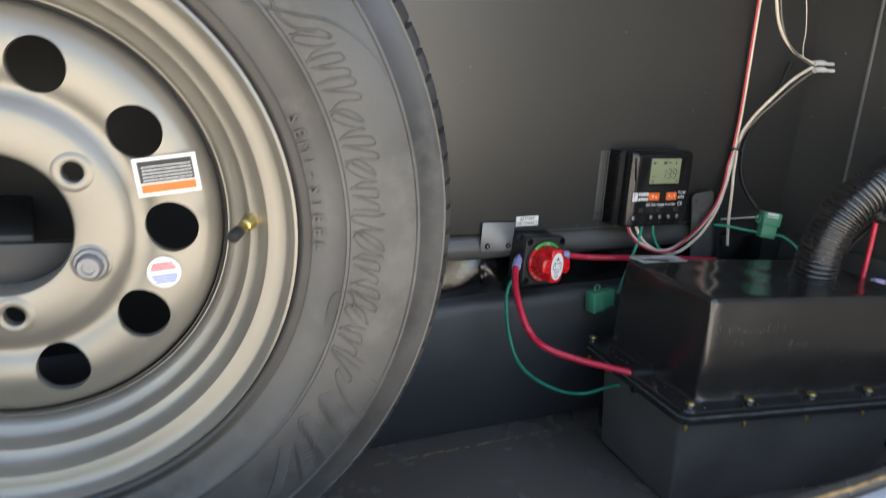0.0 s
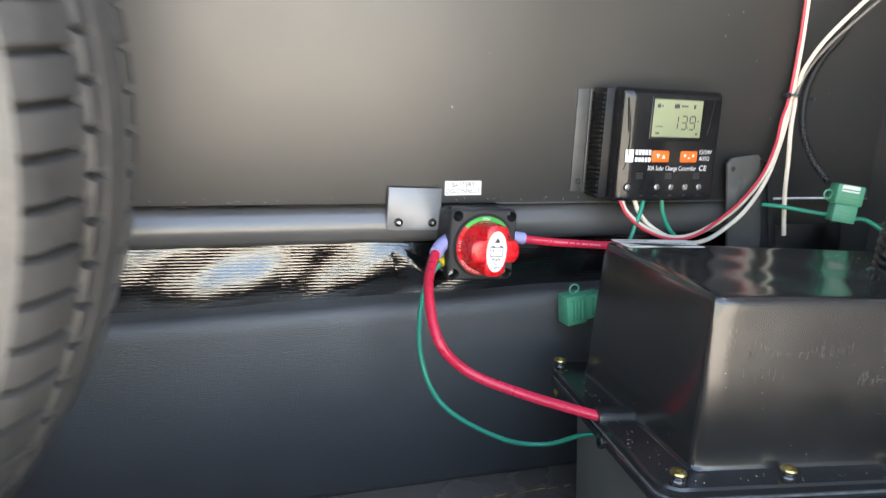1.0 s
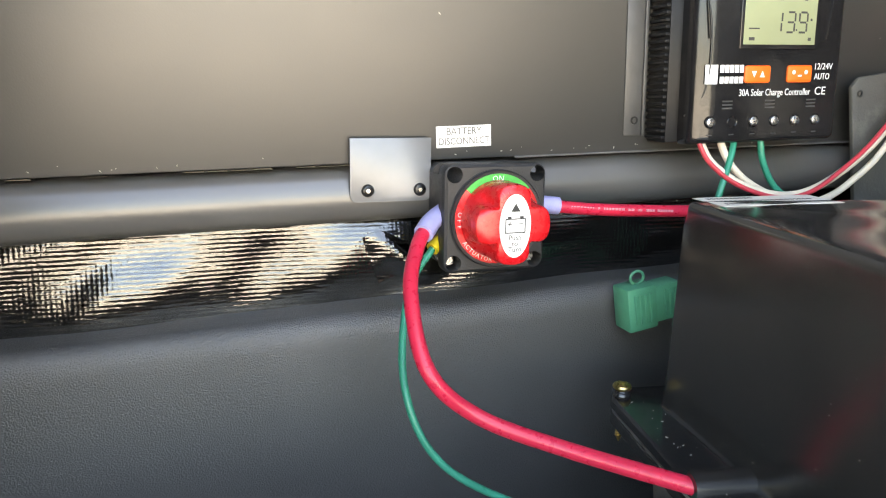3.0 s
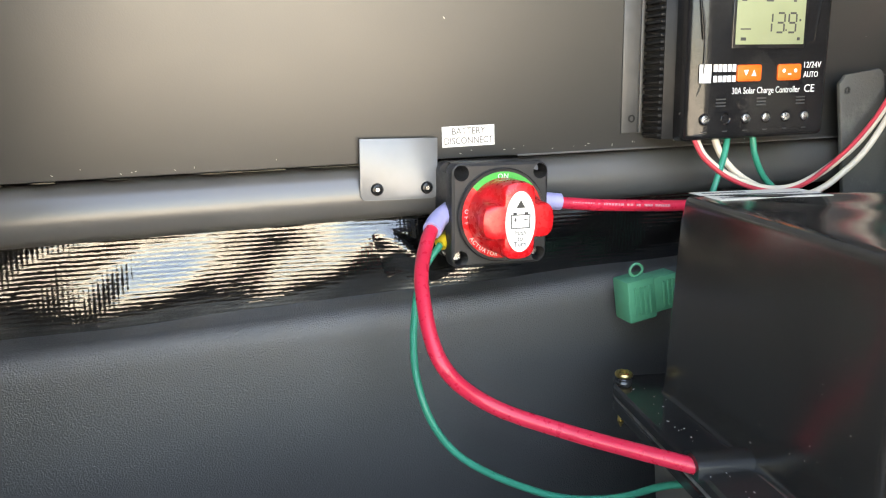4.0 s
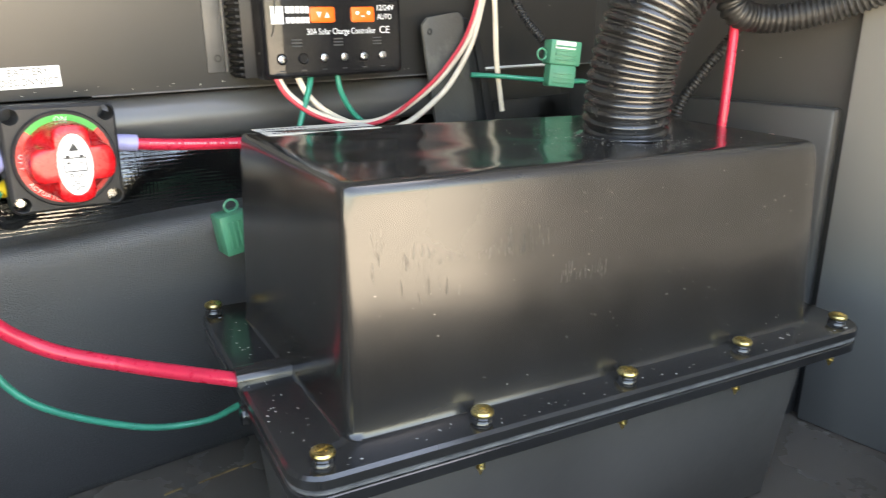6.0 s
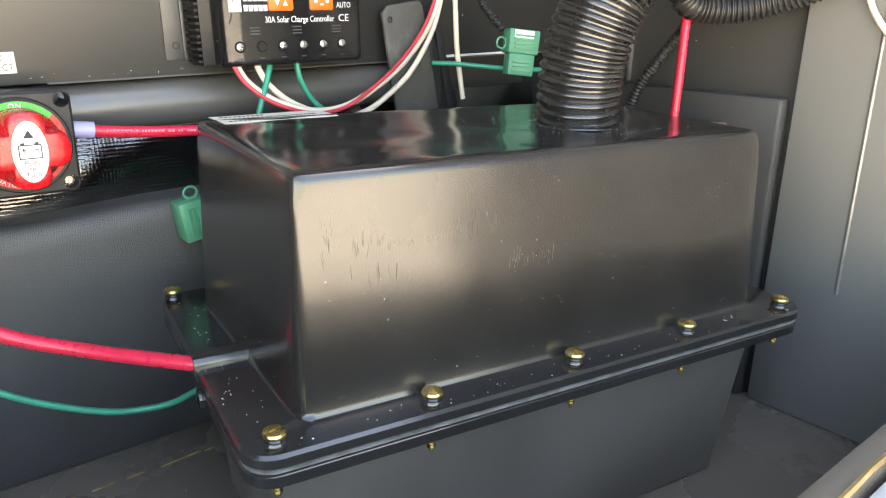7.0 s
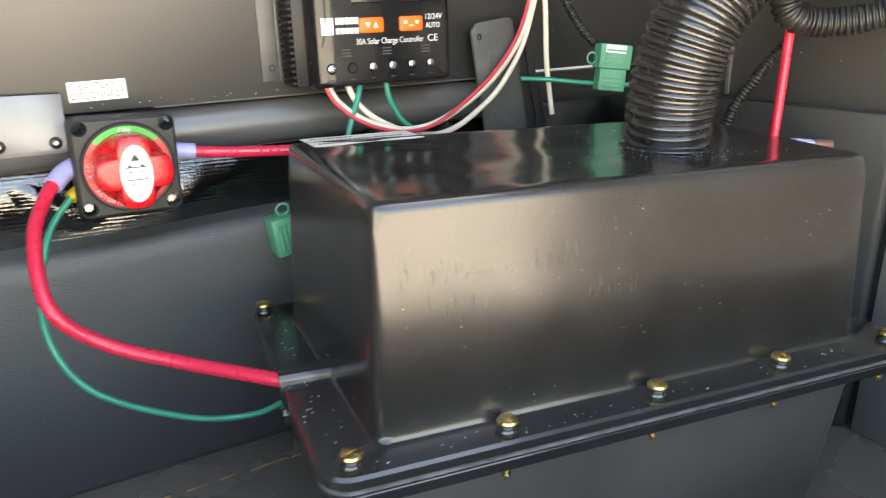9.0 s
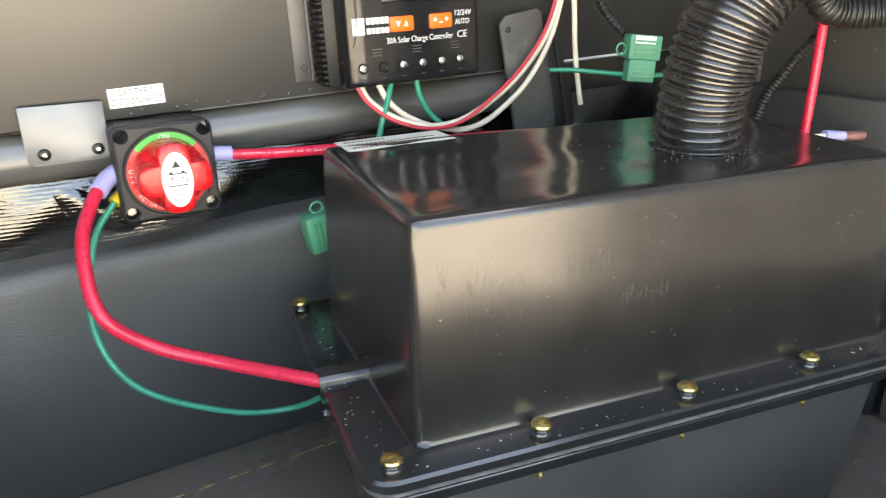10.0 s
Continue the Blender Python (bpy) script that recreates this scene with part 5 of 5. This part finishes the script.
bu, bv = BOX.to_3x3() @ Vector((1, 0, 0)), BOX.to_3x3() @ Vector((0, 1, 0))
for _ in range(340):                       # round the hose and over the lid
    a, d = rng.uniform(0, 6.28), abs(rng.gauss(0.035, 0.02))
    q = Vector((0.300 + d * math.cos(a) * 1.6, -0.222 + d * math.sin(a), 0.2600))
    loc = BOX.inverted() @ q
    if 0.03 < loc.x < 0.325 and 0.025 < loc.y < 0.165:
        flake((q.x, q.y, (0.2614 if d > 0.05 else 0.2604) + 0.0175 * loc.y), (0, 0, 1), rng.uniform(0.00015, 0.0004))
for _ in range(95):                        # flange
    if rng.random() < 0.6:
        u, v = rng.uniform(-0.01, 0.36), rng.uniform(-0.009, 0.004)
    else:
        u, v = rng.uniform(-0.013, 0.006), rng.uniform(0.0, 0.2)
    flake(BOX @ Vector((u, v, 0.1413)), (0, 0, 1), rng.uniform(0.0002, 0.0006))
for _ in range(200):                       # front and side faces of the lid
    z = rng.uniform(0.147, 0.25)
    if rng.random() < 0.65:
        flake(BOX @ Vector((rng.uniform(0.03, 0.33), 0.0090 + (z - 0.1455) * 0.0633, z)), -bv, rng.uniform(0.00012, 0.0003))
    else:
        flake(BOX @ Vector((0.0115 + (z - 0.1455) * 0.0633, rng.uniform(0.03, 0.16), z)), -bu, rng.uniform(0.00012, 0.0003))
for _ in range(90):                        # floor
    flake((rng.uniform(-0.35, 0.48), rng.uniform(-0.43, -0.03), 0.0001), (0, 0, 1), rng.uniform(0.0003, 0.0007))
for _ in range(40):                        # rail and lower panel top, wall
    xx = rng.uniform(-0.35, 0.45)
    flake((xx, -0.0002, line_z(0.284, xx) + rng.uniform(0, 0.004)), (0, -1, 0), rng.uniform(0.0003, 0.0006))
for _ in range(45):
    xx = rng.uniform(-0.4, 0.5)
    flake((xx, -0.0002, rng.uniform(0.3, 0.75)), (0, -1, 0), rng.uniform(0.0003, 0.0008))
for _ in range(30):
    flake((0.5148, rng.uniform(-0.26, -0.01), rng.uniform(0.28, 0.7)), (-1, 0, 0), rng.uniform(0.0004, 0.0008))
tagged(part("sawdust", du, M_DUST, smooth=False), "scattered pale sawdust flakes on box, floor and walls", "sawdust", kind="stuff")
